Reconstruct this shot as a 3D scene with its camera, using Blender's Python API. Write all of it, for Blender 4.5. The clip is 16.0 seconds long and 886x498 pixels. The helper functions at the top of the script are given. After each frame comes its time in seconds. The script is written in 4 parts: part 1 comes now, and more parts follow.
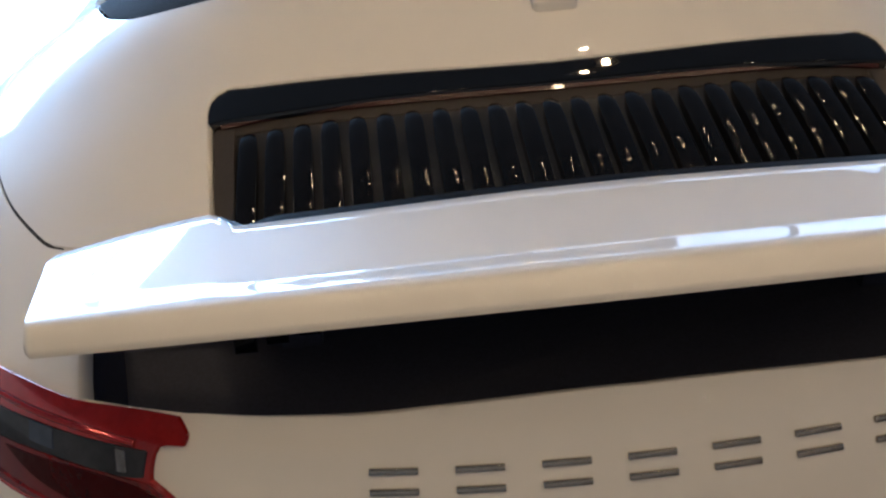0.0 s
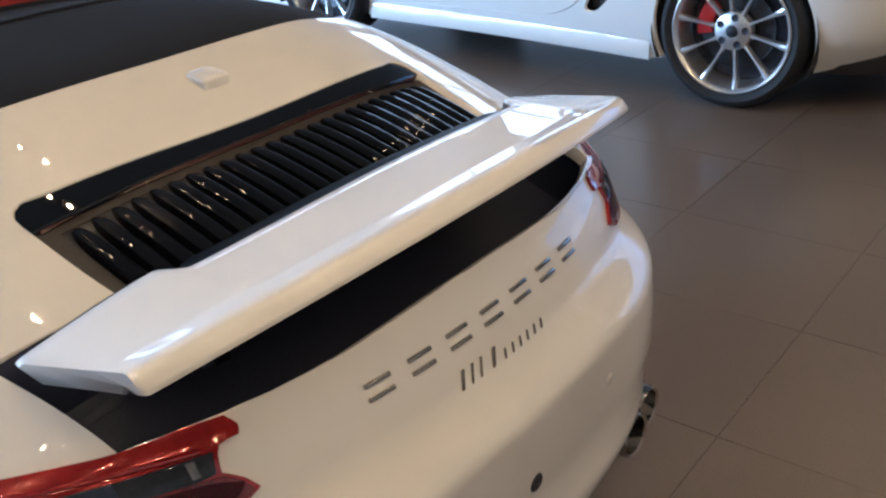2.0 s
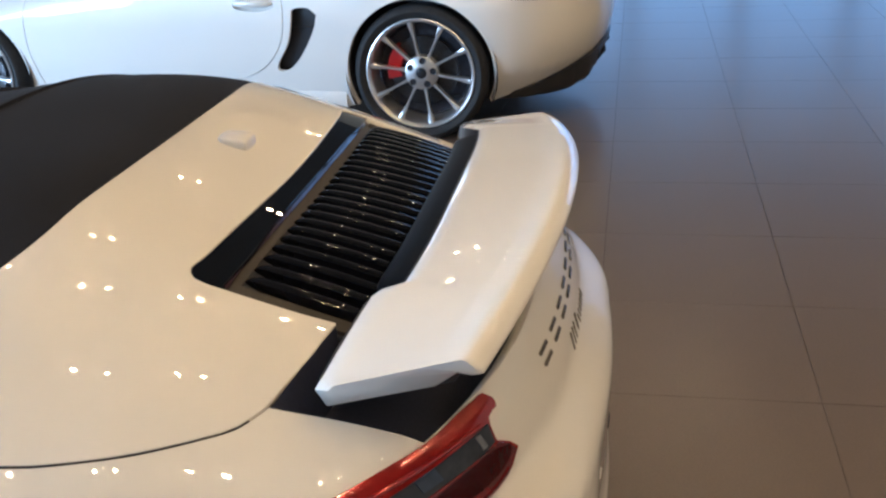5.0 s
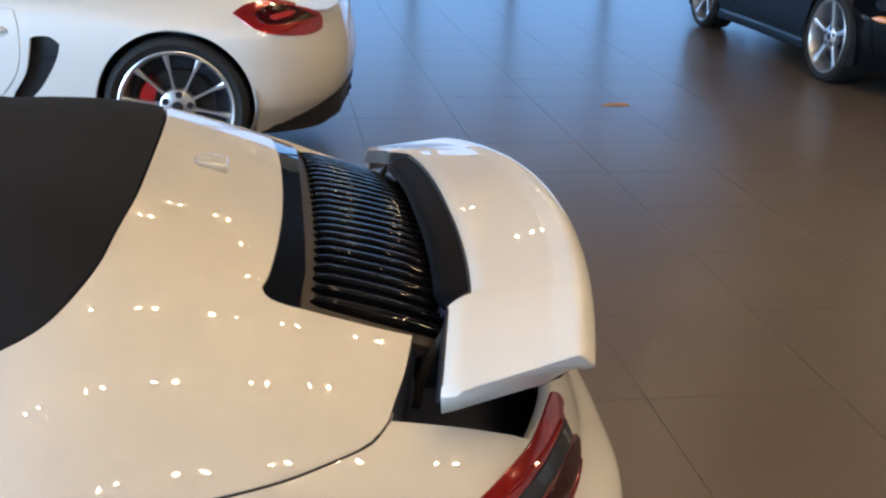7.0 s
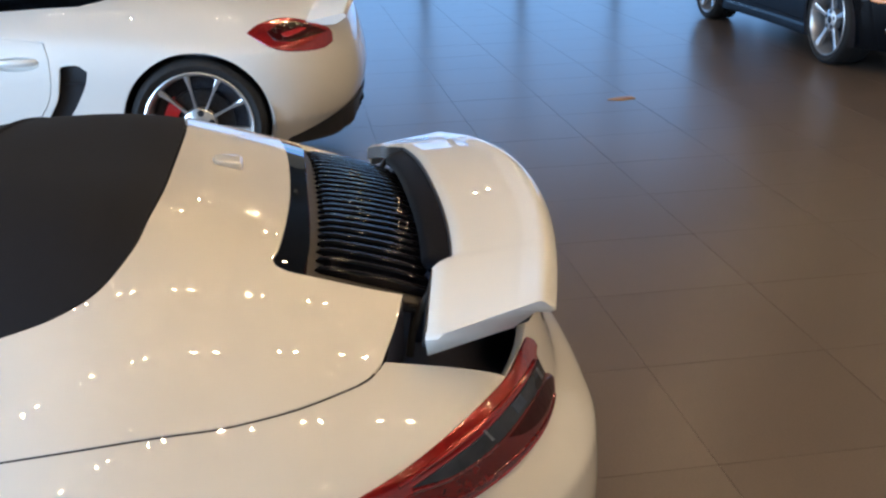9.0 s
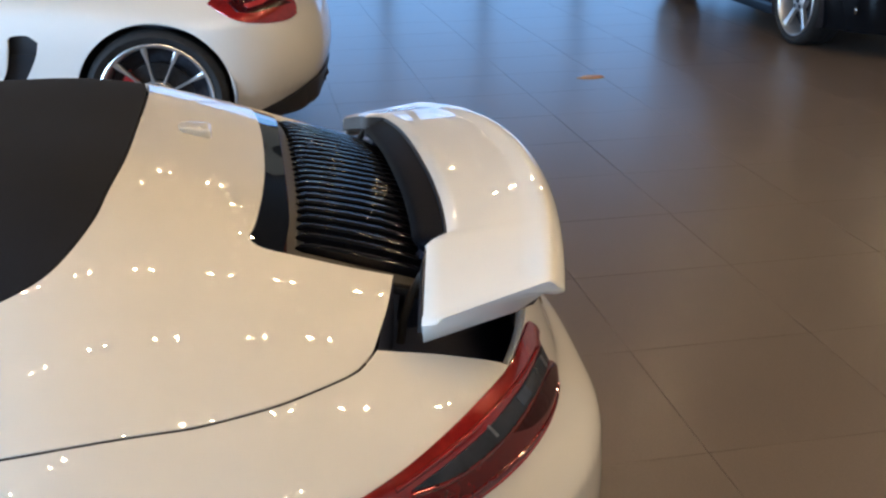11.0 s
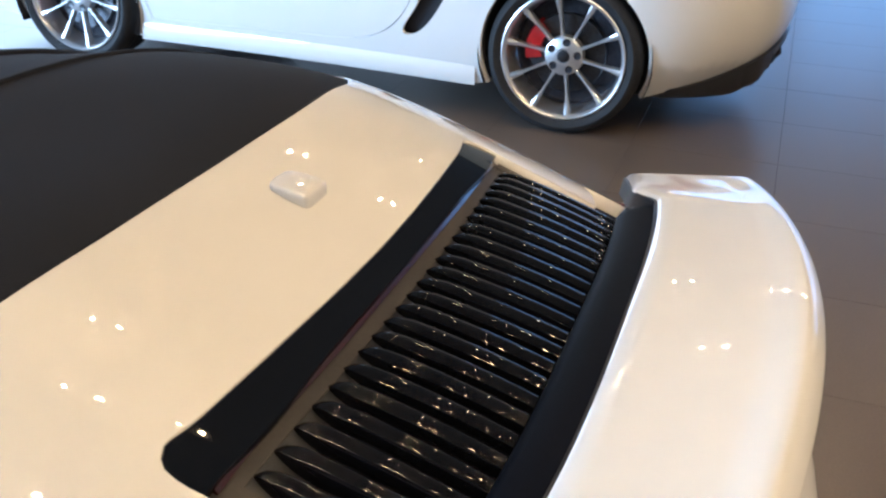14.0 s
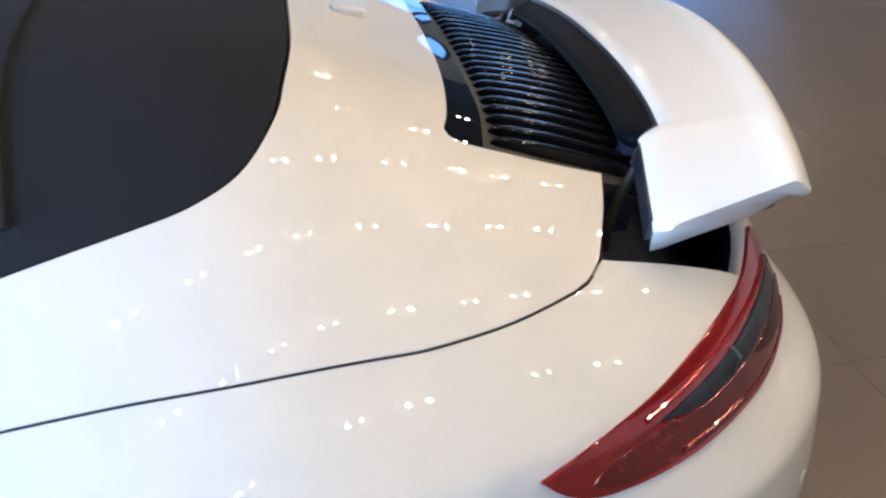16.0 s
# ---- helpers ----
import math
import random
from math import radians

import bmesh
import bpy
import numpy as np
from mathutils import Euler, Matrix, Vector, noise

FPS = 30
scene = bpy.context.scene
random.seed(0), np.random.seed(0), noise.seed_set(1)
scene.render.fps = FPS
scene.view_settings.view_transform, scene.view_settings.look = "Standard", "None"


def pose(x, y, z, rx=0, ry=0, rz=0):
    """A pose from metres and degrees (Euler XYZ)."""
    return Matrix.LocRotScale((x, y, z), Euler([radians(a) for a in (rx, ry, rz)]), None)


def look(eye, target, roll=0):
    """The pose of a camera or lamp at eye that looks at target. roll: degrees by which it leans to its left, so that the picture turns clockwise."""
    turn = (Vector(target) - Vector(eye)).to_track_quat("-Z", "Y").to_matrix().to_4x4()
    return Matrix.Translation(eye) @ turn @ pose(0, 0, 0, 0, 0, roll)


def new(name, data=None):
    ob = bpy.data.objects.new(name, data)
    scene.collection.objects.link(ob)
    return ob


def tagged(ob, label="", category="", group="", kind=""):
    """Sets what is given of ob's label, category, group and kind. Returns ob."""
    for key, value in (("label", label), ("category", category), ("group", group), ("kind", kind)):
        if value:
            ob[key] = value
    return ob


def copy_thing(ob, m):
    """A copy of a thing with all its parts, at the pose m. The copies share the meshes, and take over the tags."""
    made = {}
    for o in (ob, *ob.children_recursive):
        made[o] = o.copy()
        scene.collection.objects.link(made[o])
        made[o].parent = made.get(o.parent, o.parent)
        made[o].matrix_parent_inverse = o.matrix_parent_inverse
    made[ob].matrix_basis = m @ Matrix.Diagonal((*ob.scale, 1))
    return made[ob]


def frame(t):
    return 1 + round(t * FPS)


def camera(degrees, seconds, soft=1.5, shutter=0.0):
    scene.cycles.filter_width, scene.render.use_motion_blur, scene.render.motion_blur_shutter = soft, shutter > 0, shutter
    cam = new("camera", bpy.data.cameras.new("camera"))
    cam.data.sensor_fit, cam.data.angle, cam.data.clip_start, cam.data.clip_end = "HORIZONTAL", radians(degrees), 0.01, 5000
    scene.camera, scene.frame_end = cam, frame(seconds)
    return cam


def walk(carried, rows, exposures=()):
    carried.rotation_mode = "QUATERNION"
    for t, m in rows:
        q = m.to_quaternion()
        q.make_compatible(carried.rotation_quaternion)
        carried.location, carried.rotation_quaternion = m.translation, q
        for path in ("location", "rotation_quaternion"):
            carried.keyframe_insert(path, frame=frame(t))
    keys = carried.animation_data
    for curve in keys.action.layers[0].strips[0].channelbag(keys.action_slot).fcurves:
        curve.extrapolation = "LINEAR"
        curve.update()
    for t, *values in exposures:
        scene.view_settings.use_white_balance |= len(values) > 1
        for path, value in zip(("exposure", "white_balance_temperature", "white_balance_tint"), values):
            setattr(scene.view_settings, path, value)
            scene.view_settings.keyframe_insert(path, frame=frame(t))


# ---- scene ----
from mathutils.geometry import delaunay_2d_cdt

cam = camera(48.4, 16.0, soft=2.4)
PATH = [
    (0, (-0.201, -0.417, 1.336), (-0.098, 1.310, 0.333), -4.1),
    (0.5, (-0.358, -0.365, 1.367), (0.408, 1.245, 0.462), -3.7),
    (1, (-0.511, -0.411, 1.402), (0.602, 1.002, 0.527), -2.1),
    (1.5, (-0.742, -0.530, 1.399), (0.554, 0.722, 0.532), -3.1),
    (2, (-0.949, -0.477, 1.425), (0.458, 0.635, 0.540), -2.9),
    (2.5, (-1.174, -0.353, 1.459), (0.403, 0.545, 0.620), -2.6),
    (3, (-1.382, -0.387, 1.461), (0.270, 0.395, 0.649), -0.1),
    (3.5, (-1.537, -0.399, 1.493), (0.106, 0.364, 0.645), -3.6),
    (6, (-1.437, 0.519, 1.473), (0.407, 0.455, 0.702), -0.8),
    (6.5, (-1.487, 0.616, 1.475), (0.341, 0.348, 0.709), 0.6),
    (7, (-1.542, 0.636, 1.468), (0.289, 0.314, 0.729), 2.3),
    (7.5, (-1.644, 0.598, 1.477), (0.183, 0.316, 0.715), 0.7),
    (8, (-1.789, 0.553, 1.499), (0.051, 0.326, 0.749), -1.6),
    (10.5, (-1.717, 0.692, 1.473), (0.119, 0.359, 0.754), -0.5),
    (11, (-1.645, 0.635, 1.437), (0.173, 0.292, 0.679), -0.6),
    (11.5, (-1.486, 0.460, 1.452), (0.369, 0.357, 0.710), -2.1),
    (12, (-1.324, 0.428, 1.428), (0.522, 0.426, 0.657), 0.1),
    (12.5, (-1.098, 0.473, 1.432), (0.748, 0.390, 0.666), 2.9),
    (13, (-1.000, 0.468, 1.415), (0.795, 0.468, 0.533), 4.8),
    (13.2, (-0.992, 0.414, 1.438), (0.786, 0.624, 0.545), 1.4),
    (13.5, (-0.920, 0.335, 1.435), (0.831, 0.764, 0.569), 4.5),
    (14, (-0.885, 0.268, 1.426), (0.815, 0.837, 0.540), 1.7),
    (14.5, (-0.965, 0.404, 1.418), (0.819, 0.683, 0.559), 1.9),
    (15, (-1.049, 0.571, 1.392), (0.704, 0.552, 0.429), 2.6),
    (15.5, (-1.282, 0.671, 1.371), (0.447, 0.394, 0.405), 2.6),
    (16, (-1.456, 0.831, 1.376), (0.286, 0.569, 0.430), -1.5),
]
EXPOSURES = [(0.0, -3.5, 5700, 18), (0.5, -3.44, 5700, 16), (1.0, -3.27, 5700, 15), (1.6, -3.15, 5950, 16), (2.0, -3.02, 5680, 17), (2.5, -2.97, 5800, 16), (3.5, -2.9, 6080, 17), (6.0, -2.95, 6150, 16), (10.5, -2.99, 6170, 16), (11.5, -2.93, 6050, 15), (12.5, -2.77, 5950, 14), (13.5, -2.6, 5760, 16), (14.5, -2.65, 6000, 15), (15.0, -2.73, 5330, 13), (15.5, -2.63, 5280, 15), (16.0, -2.58, 5310, 16)]
walk(cam, [(t, look(eye, target, roll)) for t, eye, target, roll in PATH], EXPOSURES)

# ---- world and light ----
ROOM_X0, ROOM_X1, ROOM_Y0, ROOM_Y1, ROOM_H = -9.0, 13.0, -9.0, 9.5, 4.0
world = bpy.data.worlds.new("world")
scene.world = world
world.use_nodes = True
wn = world.node_tree.nodes
sky = wn.new("ShaderNodeTexSky")
sky.sky_type, sky.sun_disc, sky.sun_elevation, sky.sun_rotation = "NISHITA", False, radians(48), radians(200)
wn["Background"].inputs["Strength"].default_value = 0.15
world.node_tree.links.new(sky.outputs["Color"], wn["Background"].inputs["Color"])
sun = new("sun", bpy.data.lights.new("sun", "SUN"))
sun.data.energy, sun.data.angle, sun.data.color = 2.5, radians(0.5), (1.0, 0.95, 0.88)
sun.matrix_world = look((-6, -18, 24), (0, 0, 0))


def window_light(name, place, target, width, height, watts, colour):
    lamp = new(name, bpy.data.lights.new(name, "AREA"))
    lamp.data.shape, lamp.data.size, lamp.data.size_y = "RECTANGLE", width, height
    lamp.data.energy, lamp.data.color = watts, colour
    lamp.matrix_world = look(place, target)
    return lamp


window_light("window_light_east", (ROOM_X1 + 0.08, -2.8, 1.4), (0, -2.8, 1.4), 8.8, 2.6, 1230, (0.24, 0.54, 1.0))
window_light("window_light_north_east", (ROOM_X1 + 0.08, 7.15, 1.9), (0, 7.15, 1.9), 4.3, 3.4, 1700, (0.56, 0.78, 1.0))
window_light("window_light_north", (5.7, ROOM_Y1 + 0.08, 1.9), (5.7, 0, 1.9), 13.4, 3.4, 5700, (0.56, 0.78, 1.0))
window_light("window_light_north_west", (-4.9, ROOM_Y1 + 0.08, 1.9), (-4.9, 0, 1.9), 7.8, 3.4, 20500, (0.46, 0.73, 1.0))


# ---- materials ----
def material(name, colour, rough=0.5, metal=0.0, coat=0.0, coat_rough=0.03, grain=0.0, grain_scale=40.0, stain=0.0,
             stain_scale=3.0, bump=0.0, bump_scale=200.0, spec=0.5, vary=0.0, fixed=False, relief=0.002):
    m = bpy.data.materials.new(name)
    m.use_nodes = True
    n, l = m.node_tree.nodes, m.node_tree.links
    b = n["Principled BSDF"]
    b.inputs["Base Color"].default_value = (*colour, 1)
    b.inputs["Roughness"].default_value, b.inputs["Metallic"].default_value = rough, metal
    b.inputs["Coat Weight"].default_value, b.inputs["Coat Roughness"].default_value = coat, coat_rough
    b.inputs["Specular IOR Level"].default_value = spec
    where = n.new("ShaderNodeNewGeometry").outputs["Position"] if fixed else n.new("ShaderNodeTexCoord").outputs["Object"]

    def noise_at(scale, detail=4.0):
        t = n.new("ShaderNodeTexNoise")
        t.inputs["Scale"].default_value, t.inputs["Detail"].default_value = scale, detail
        l.new(where, t.inputs["Vector"])
        return t

    socket = None
    for amount, scale in ((grain, grain_scale), (stain, stain_scale)):
        if amount:
            mix = n.new("ShaderNodeMix")
            mix.data_type, mix.blend_type = "RGBA", "MULTIPLY"
            mix.inputs["Factor"].default_value = 1.0
            ramp = n.new("ShaderNodeMapRange")
            ramp.inputs["To Min"].default_value, ramp.inputs["To Max"].default_value = 1 - amount, 1 + amount
            ramp.inputs["From Min"].default_value, ramp.inputs["From Max"].default_value = 0.3, 0.7
            l.new(noise_at(scale).outputs["Fac"], ramp.inputs["Value"])
            if socket:
                l.new(socket, mix.inputs["A"])
            else:
                mix.inputs["A"].default_value = (*colour, 1)
            l.new(ramp.outputs["Result"], mix.inputs["B"])
            socket = mix.outputs["Result"]
    if vary:
        info, ramp = n.new("ShaderNodeObjectInfo"), n.new("ShaderNodeMapRange")
        ramp.inputs["To Min"].default_value, ramp.inputs["To Max"].default_value = 1 - vary, 1 + vary
        l.new(info.outputs["Random"], ramp.inputs["Value"])
        mix = n.new("ShaderNodeMix")
        mix.data_type, mix.blend_type = "RGBA", "MULTIPLY"
        mix.inputs["Factor"].default_value = 1.0
        if socket:
            l.new(socket, mix.inputs["A"])
        else:
            mix.inputs["A"].default_value = (*colour, 1)
        l.new(ramp.outputs["Result"], mix.inputs["B"])
        socket = mix.outputs["Result"]
    if socket:
        l.new(socket, b.inputs["Base Color"])
    if bump:
        bm_node = n.new("ShaderNodeBump")
        bm_node.inputs["Strength"].default_value, bm_node.inputs["Distance"].default_value = bump, relief
        l.new(noise_at(bump_scale, 2.0).outputs["Fac"], bm_node.inputs["Height"])
        l.new(bm_node.outputs["Normal"], b.inputs["Normal"])
    return m


def glow(name, colour, strength):
    m = bpy.data.materials.new(name)
    m.use_nodes = True
    b = m.node_tree.nodes["Principled BSDF"]
    b.inputs["Base Color"].default_value = (*colour, 1)
    b.inputs["Emission Color"].default_value, b.inputs["Emission Strength"].default_value = (*colour, 1), strength
    return m


WHITE_PAINT = material("white_paint", (0.80, 0.775, 0.735), 0.4, coat=1.0, coat_rough=0.008, stain=0.012, stain_scale=1.5, bump=0.012, bump_scale=90)
BLACK_PAINT = material("black_paint", (0.004, 0.005, 0.007), 0.05, coat=0.05, coat_rough=0.02, spec=0.12, stain=0.1, bump=0.01, bump_scale=90)
GLOSS_BLACK = material("gloss_black_plastic", (0.006, 0.007, 0.010), 0.018, coat=0.0, grain=0.15)
SATIN_BLACK = material("satin_black_plastic", (0.018, 0.019, 0.024), 0.36, grain=0.2, grain_scale=300, bump=0.1, bump_scale=900)
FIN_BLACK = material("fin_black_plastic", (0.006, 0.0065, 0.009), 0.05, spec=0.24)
MATT_BLACK = material("matt_black_lining", (0.035, 0.036, 0.046), 0.7, spec=0.3, grain=0.3, stain=0.2)
BROWN_BLACK = material("dusty_black_trim", (0.027, 0.023, 0.021), 0.55, grain=0.15, grain_scale=200, bump=0.08, bump_scale=800)
FABRIC = material("black_roof_cloth", (0.0115, 0.0125, 0.0175), 0.9, grain=0.25, grain_scale=900, stain=0.12, stain_scale=6, bump=0.5, bump_scale=1400, spec=0.25)
# black plastic, its base lifted and blued to stand in for haze
HAZED_BLACK = material("hazed_black_plastic", (0.045, 0.053, 0.092), 0.5, grain=0.15, grain_scale=250, bump=0.05, bump_scale=700)
LIP_BLACK = material("black_lip_plastic", (0.004, 0.0045, 0.007), 0.5, spec=0.05, grain=0.15, grain_scale=250)
RED_LENS = material("red_lamp_lens", (0.33, 0.012, 0.010), 0.13, metal=0.35, coat=1.0, coat_rough=0.012, grain=0.15, grain_scale=55, stain=0.2, stain_scale=9, bump=0.05, bump_scale=110)
DEEP_RED_LENS = material("deep_red_lamp_lens", (0.175, 0.008, 0.007), 0.11, metal=0.35, coat=1.0, coat_rough=0.012, grain=0.25, grain_scale=70, stain=0.25, stain_scale=12, bump=0.12, bump_scale=140)
DARK_RED = material("dark_red_lens", (0.035, 0.0018, 0.002), 0.1, coat=0.0, spec=0.25, bump=0.4, bump_scale=90, grain=0.2)
BRAKE_RED = material("brake_light_lens", (0.03, 0.001, 0.002), 0.25, coat=0.2, grain=0.1)
RED_REFLECTOR = material("red_reflector", (0.42, 0.02, 0.02), 0.2, coat=1.0, grain=0.1, grain_scale=200)
SMOKED = material("smoked_lamp_glass", (0.026, 0.030, 0.040), 0.05, coat=0.0, spec=0.3, grain=0.4, grain_scale=30)
CHROME = material("polished_chrome", (0.62, 0.60, 0.57), 0.14, metal=1.0, grain=0.05)
BADGE = material("dark_chrome_lettering", (0.36, 0.33, 0.29), 0.25, metal=1.0, grain=0.1, grain_scale=200)
ALLOY = material("silver_alloy", (0.74, 0.74, 0.75), 0.3, metal=0.85, coat=0.5, grain=0.04, stain=0.05)
STEEL = material("brake_disc_steel", (0.07, 0.07, 0.075), 0.4, metal=1.0, grain=0.2, grain_scale=80)
RUBBER = material("tyre_rubber", (0.014, 0.014, 0.015), 0.75, grain=0.25, grain_scale=60, bump=0.15, bump_scale=400)
RED_CALIPER = material("red_caliper_paint", (0.45, 0.012, 0.012), 0.3, coat=0.6, grain=0.1)
RED_LEATHER = material("red_leather", (0.42, 0.045, 0.035), 0.5, grain=0.1, grain_scale=120, stain=0.1, bump=0.25, bump_scale=350)
REFLECTION_METAL = material("dull_reflection_metal", (0.22, 0.22, 0.23), 0.35, metal=0.8, grain=0.3, grain_scale=90)
BLUE_REFLECTION = material("blue_grey_reflection", (0.035, 0.05, 0.085), 0.08, grain=0.2)
AMBER = material("amber_marker_lens", (0.75, 0.22, 0.02), 0.15, coat=1.0, grain=0.05)
TILE = material("dark_stone_tile", (0.146, 0.116, 0.098), 0.29, spec=0.7, grain=0.08, grain_scale=160, stain=0.05, stain_scale=0.8, vary=0.03, fixed=True)
GROUT = material("dark_grout", (0.052, 0.043, 0.037), 0.8, grain=0.3, grain_scale=200)
WALL_PAINT = material("warm_wall_paint", (0.55, 0.43, 0.31), 0.8, grain=0.03, stain=0.05, stain_scale=0.7, bump=0.05)
CEILING_PAINT = material("ceiling_paint", (0.075, 0.071, 0.066), 0.85, grain=0.03, stain=0.04, stain_scale=0.6)
FRAME_METAL = material("grey_window_frame", (0.10, 0.10, 0.105), 0.4, metal=0.6, grain=0.08)
PAVING = material("pale_paving", (0.42, 0.40, 0.37), 0.8, grain=0.15, stain=0.15, stain_scale=0.4)
ORANGE_MARK = material("orange_floor_sticker", (0.60, 0.31, 0.10), 0.5, grain=0.15, grain_scale=90)
LAMP_GLOW = glow("warm_lamp_glow", (1.0, 0.72, 0.38), 4200.0)
GLASS = bpy.data.materials.new("clear_glass")
GLASS.use_nodes = True
GLASS.node_tree.nodes["Principled BSDF"].inputs["Transmission Weight"].default_value = 1.0
GLASS.node_tree.nodes["Principled BSDF"].inputs["Roughness"].default_value = 0.0
GLASS.node_tree.nodes["Principled BSDF"].inputs["IOR"].default_value = 1.45


# ---- mesh helpers ----
def link_mesh(name, mesh, mat, parent=None, label=""):
    ob = new(name, mesh)
    mesh.materials.append(mat)
    ob.parent = parent
    if label:
        tagged(ob, label)
    return ob


def part(name, bm, mat, parent=None, label="", smooth=True, angle=35):
    mesh = bpy.data.meshes.new(name)
    if smooth:
        for f in bm.faces:
            f.smooth = True
        for e in bm.edges:
            if len(e.link_faces) == 2 and e.calc_face_angle(0) > radians(angle):
                e.smooth = False
    bm.to_mesh(mesh)
    bm.free()
    return link_mesh(name, mesh, mat, parent, label)


def thing(name, label, category, m=None, group="", kind=""):
    ob = new(name)
    ob.matrix_world = m or Matrix()
    return tagged(ob, label, category, group, kind)


def box(size, m=None, bevel=0.0, segments=2, bm=None):
    bm = bm or bmesh.new()
    made = bmesh.ops.create_cube(bm, size=1.0, matrix=(m or Matrix()) @ Matrix.Diagonal((*size, 1)))
    if bevel:
        edges = list({e for v in made["verts"] for e in v.link_edges})
        bmesh.ops.bevel(bm, geom=edges, offset=bevel, segments=segments, profile=0.6, affect="EDGES")
    return bm


def tube(points, radius, sides=8, bm=None, flat=1.0):
    """A round bar along the points; radius may be one number or one for each point."""
    bm = bm or bmesh.new()
    pts = [Vector(p) for p in points]
    rs = radius if isinstance(radius, (list, tuple)) else [radius] * len(pts)
    rings = []
    for i, p in enumerate(pts):
        d = (pts[min(i + 1, len(pts) - 1)] - pts[max(i - 1, 0)]).normalized()
        side = d.cross(Vector((0, 0, 1)))
        side = side.normalized() if side.length > 1e-4 else Vector((1, 0, 0))
        up = side.cross(d)
        rings.append([bm.verts.new(p + rs[i] * (math.cos(a) * side + flat * math.sin(a) * up)) for a in (2 * math.pi * k / sides for k in range(sides))])
    for a, b in zip(rings, rings[1:]):
        for k in range(sides):
            bm.faces.new((a[k], a[(k + 1) % sides], b[(k + 1) % sides], b[k]))
    bm.faces.new(rings[0][::-1])
    bm.faces.new(rings[-1])
    bmesh.ops.recalc_face_normals(bm, faces=bm.faces)
    return bm


def lathe(profile, steps=64, bm=None):
    """Turns (radius, x) pairs round the x axis."""
    bm = bm or bmesh.new()
    rings = [[bm.verts.new((x, r * math.cos(2 * math.pi * k / steps), r * math.sin(2 * math.pi * k / steps))) for k in range(steps)] for r, x in profile]
    for a, b in zip(rings, rings[1:]):
        for k in range(steps):
            bm.faces.new((a[k], a[(k + 1) % steps], b[(k + 1) % steps], b[k]))
    bmesh.ops.recalc_face_normals(bm, faces=bm.faces)
    return bm


def loft(rings, closed=True, caps=True, bm=None):
    bm = bm or bmesh.new()
    rows = [[bm.verts.new(p) for p in ring] for ring in rings]
    n = len(rows[0])
    for a, b in zip(rows, rows[1:]):
        for k in range(n if closed else n - 1):
            bm.faces.new((a[k], a[(k + 1) % n], b[(k + 1) % n], b[k]))
    if caps and closed:
        bm.faces.new(rows[0][::-1])
        bm.faces.new(rows[-1])
    bmesh.ops.recalc_face_normals(bm, faces=bm.faces)
    return bm


def curve_of(pairs):
    """A smooth function through (x, y) pairs, straight beyond their ends."""
    X, Y = np.array(pairs, float).T
    h = np.diff(X)
    d = np.diff(Y) / h
    m = np.r_[d[0], (d[:-1] * h[1:] + d[1:] * h[:-1]) / (h[1:] + h[:-1]), d[-1]]

    def f(x):
        x = np.asarray(x, float)
        i = np.clip(np.searchsorted(X, x) - 1, 0, len(X) - 2)
        t = (x - X[i]) / h[i]
        s = np.clip(t, 0, 1)
        v = (2 * s**3 - 3 * s**2 + 1) * Y[i] + (s**3 - 2 * s**2 + s) * h[i] * m[i] + (3 * s**2 - 2 * s**3) * Y[i + 1] + (s**3 - s**2) * h[i] * m[i + 1]
        return v + np.where(t < 0, (x - X[0]) * m[0], 0) + np.where(t > 1, (x - X[-1]) * m[-1], 0)

    return f


def smooth_path(*runs, step=0.012, closed=True):
    """Smooth runs of points, which meet in corners, as one dense line."""
    out = []
    for run in runs:
        p = np.array(run, float)
        if len(p) > 2:
            ext = np.vstack([2 * p[0] - p[1], p, 2 * p[-1] - p[-2]])
            for i in range(len(p) - 1):
                a, b, c, d = ext[i : i + 4]
                n = max(2, int(np.linalg.norm(c - b) / step))
                t = (np.arange(n) / n)[:, None]
                out += list(0.5 * (2 * b + (c - a) * t + (2 * a - 5 * b + 4 * c - d) * t**2 + (3 * b - a - 3 * c + d) * t**3))
        else:
            n = max(1, int(np.linalg.norm(p[1] - p[0]) / step))
            out += list(p[0] + (p[1] - p[0]) * (np.arange(n) / n)[:, None])
    if not closed:
        out.append(np.array(runs[-1][-1], float))
    return np.array(out)


def inside(points, poly):
    x, y = points[:, 0][:, None], points[:, 1][:, None]
    x0, y0 = poly.T
    x1, y1 = np.roll(x0, -1), np.roll(y0, -1)
    cross = ((y0 > y) != (y1 > y)) & (x < (x1 - x0) * (y - y0) / np.where(y1 == y0, 1e-12, y1 - y0) + x0)
    return cross.sum(1) % 2 == 1


def smax(a, b, k):
    h = np.maximum(k - np.abs(a - b), 0) / k
    return np.maximum(a, b) + h**3 * k / 6


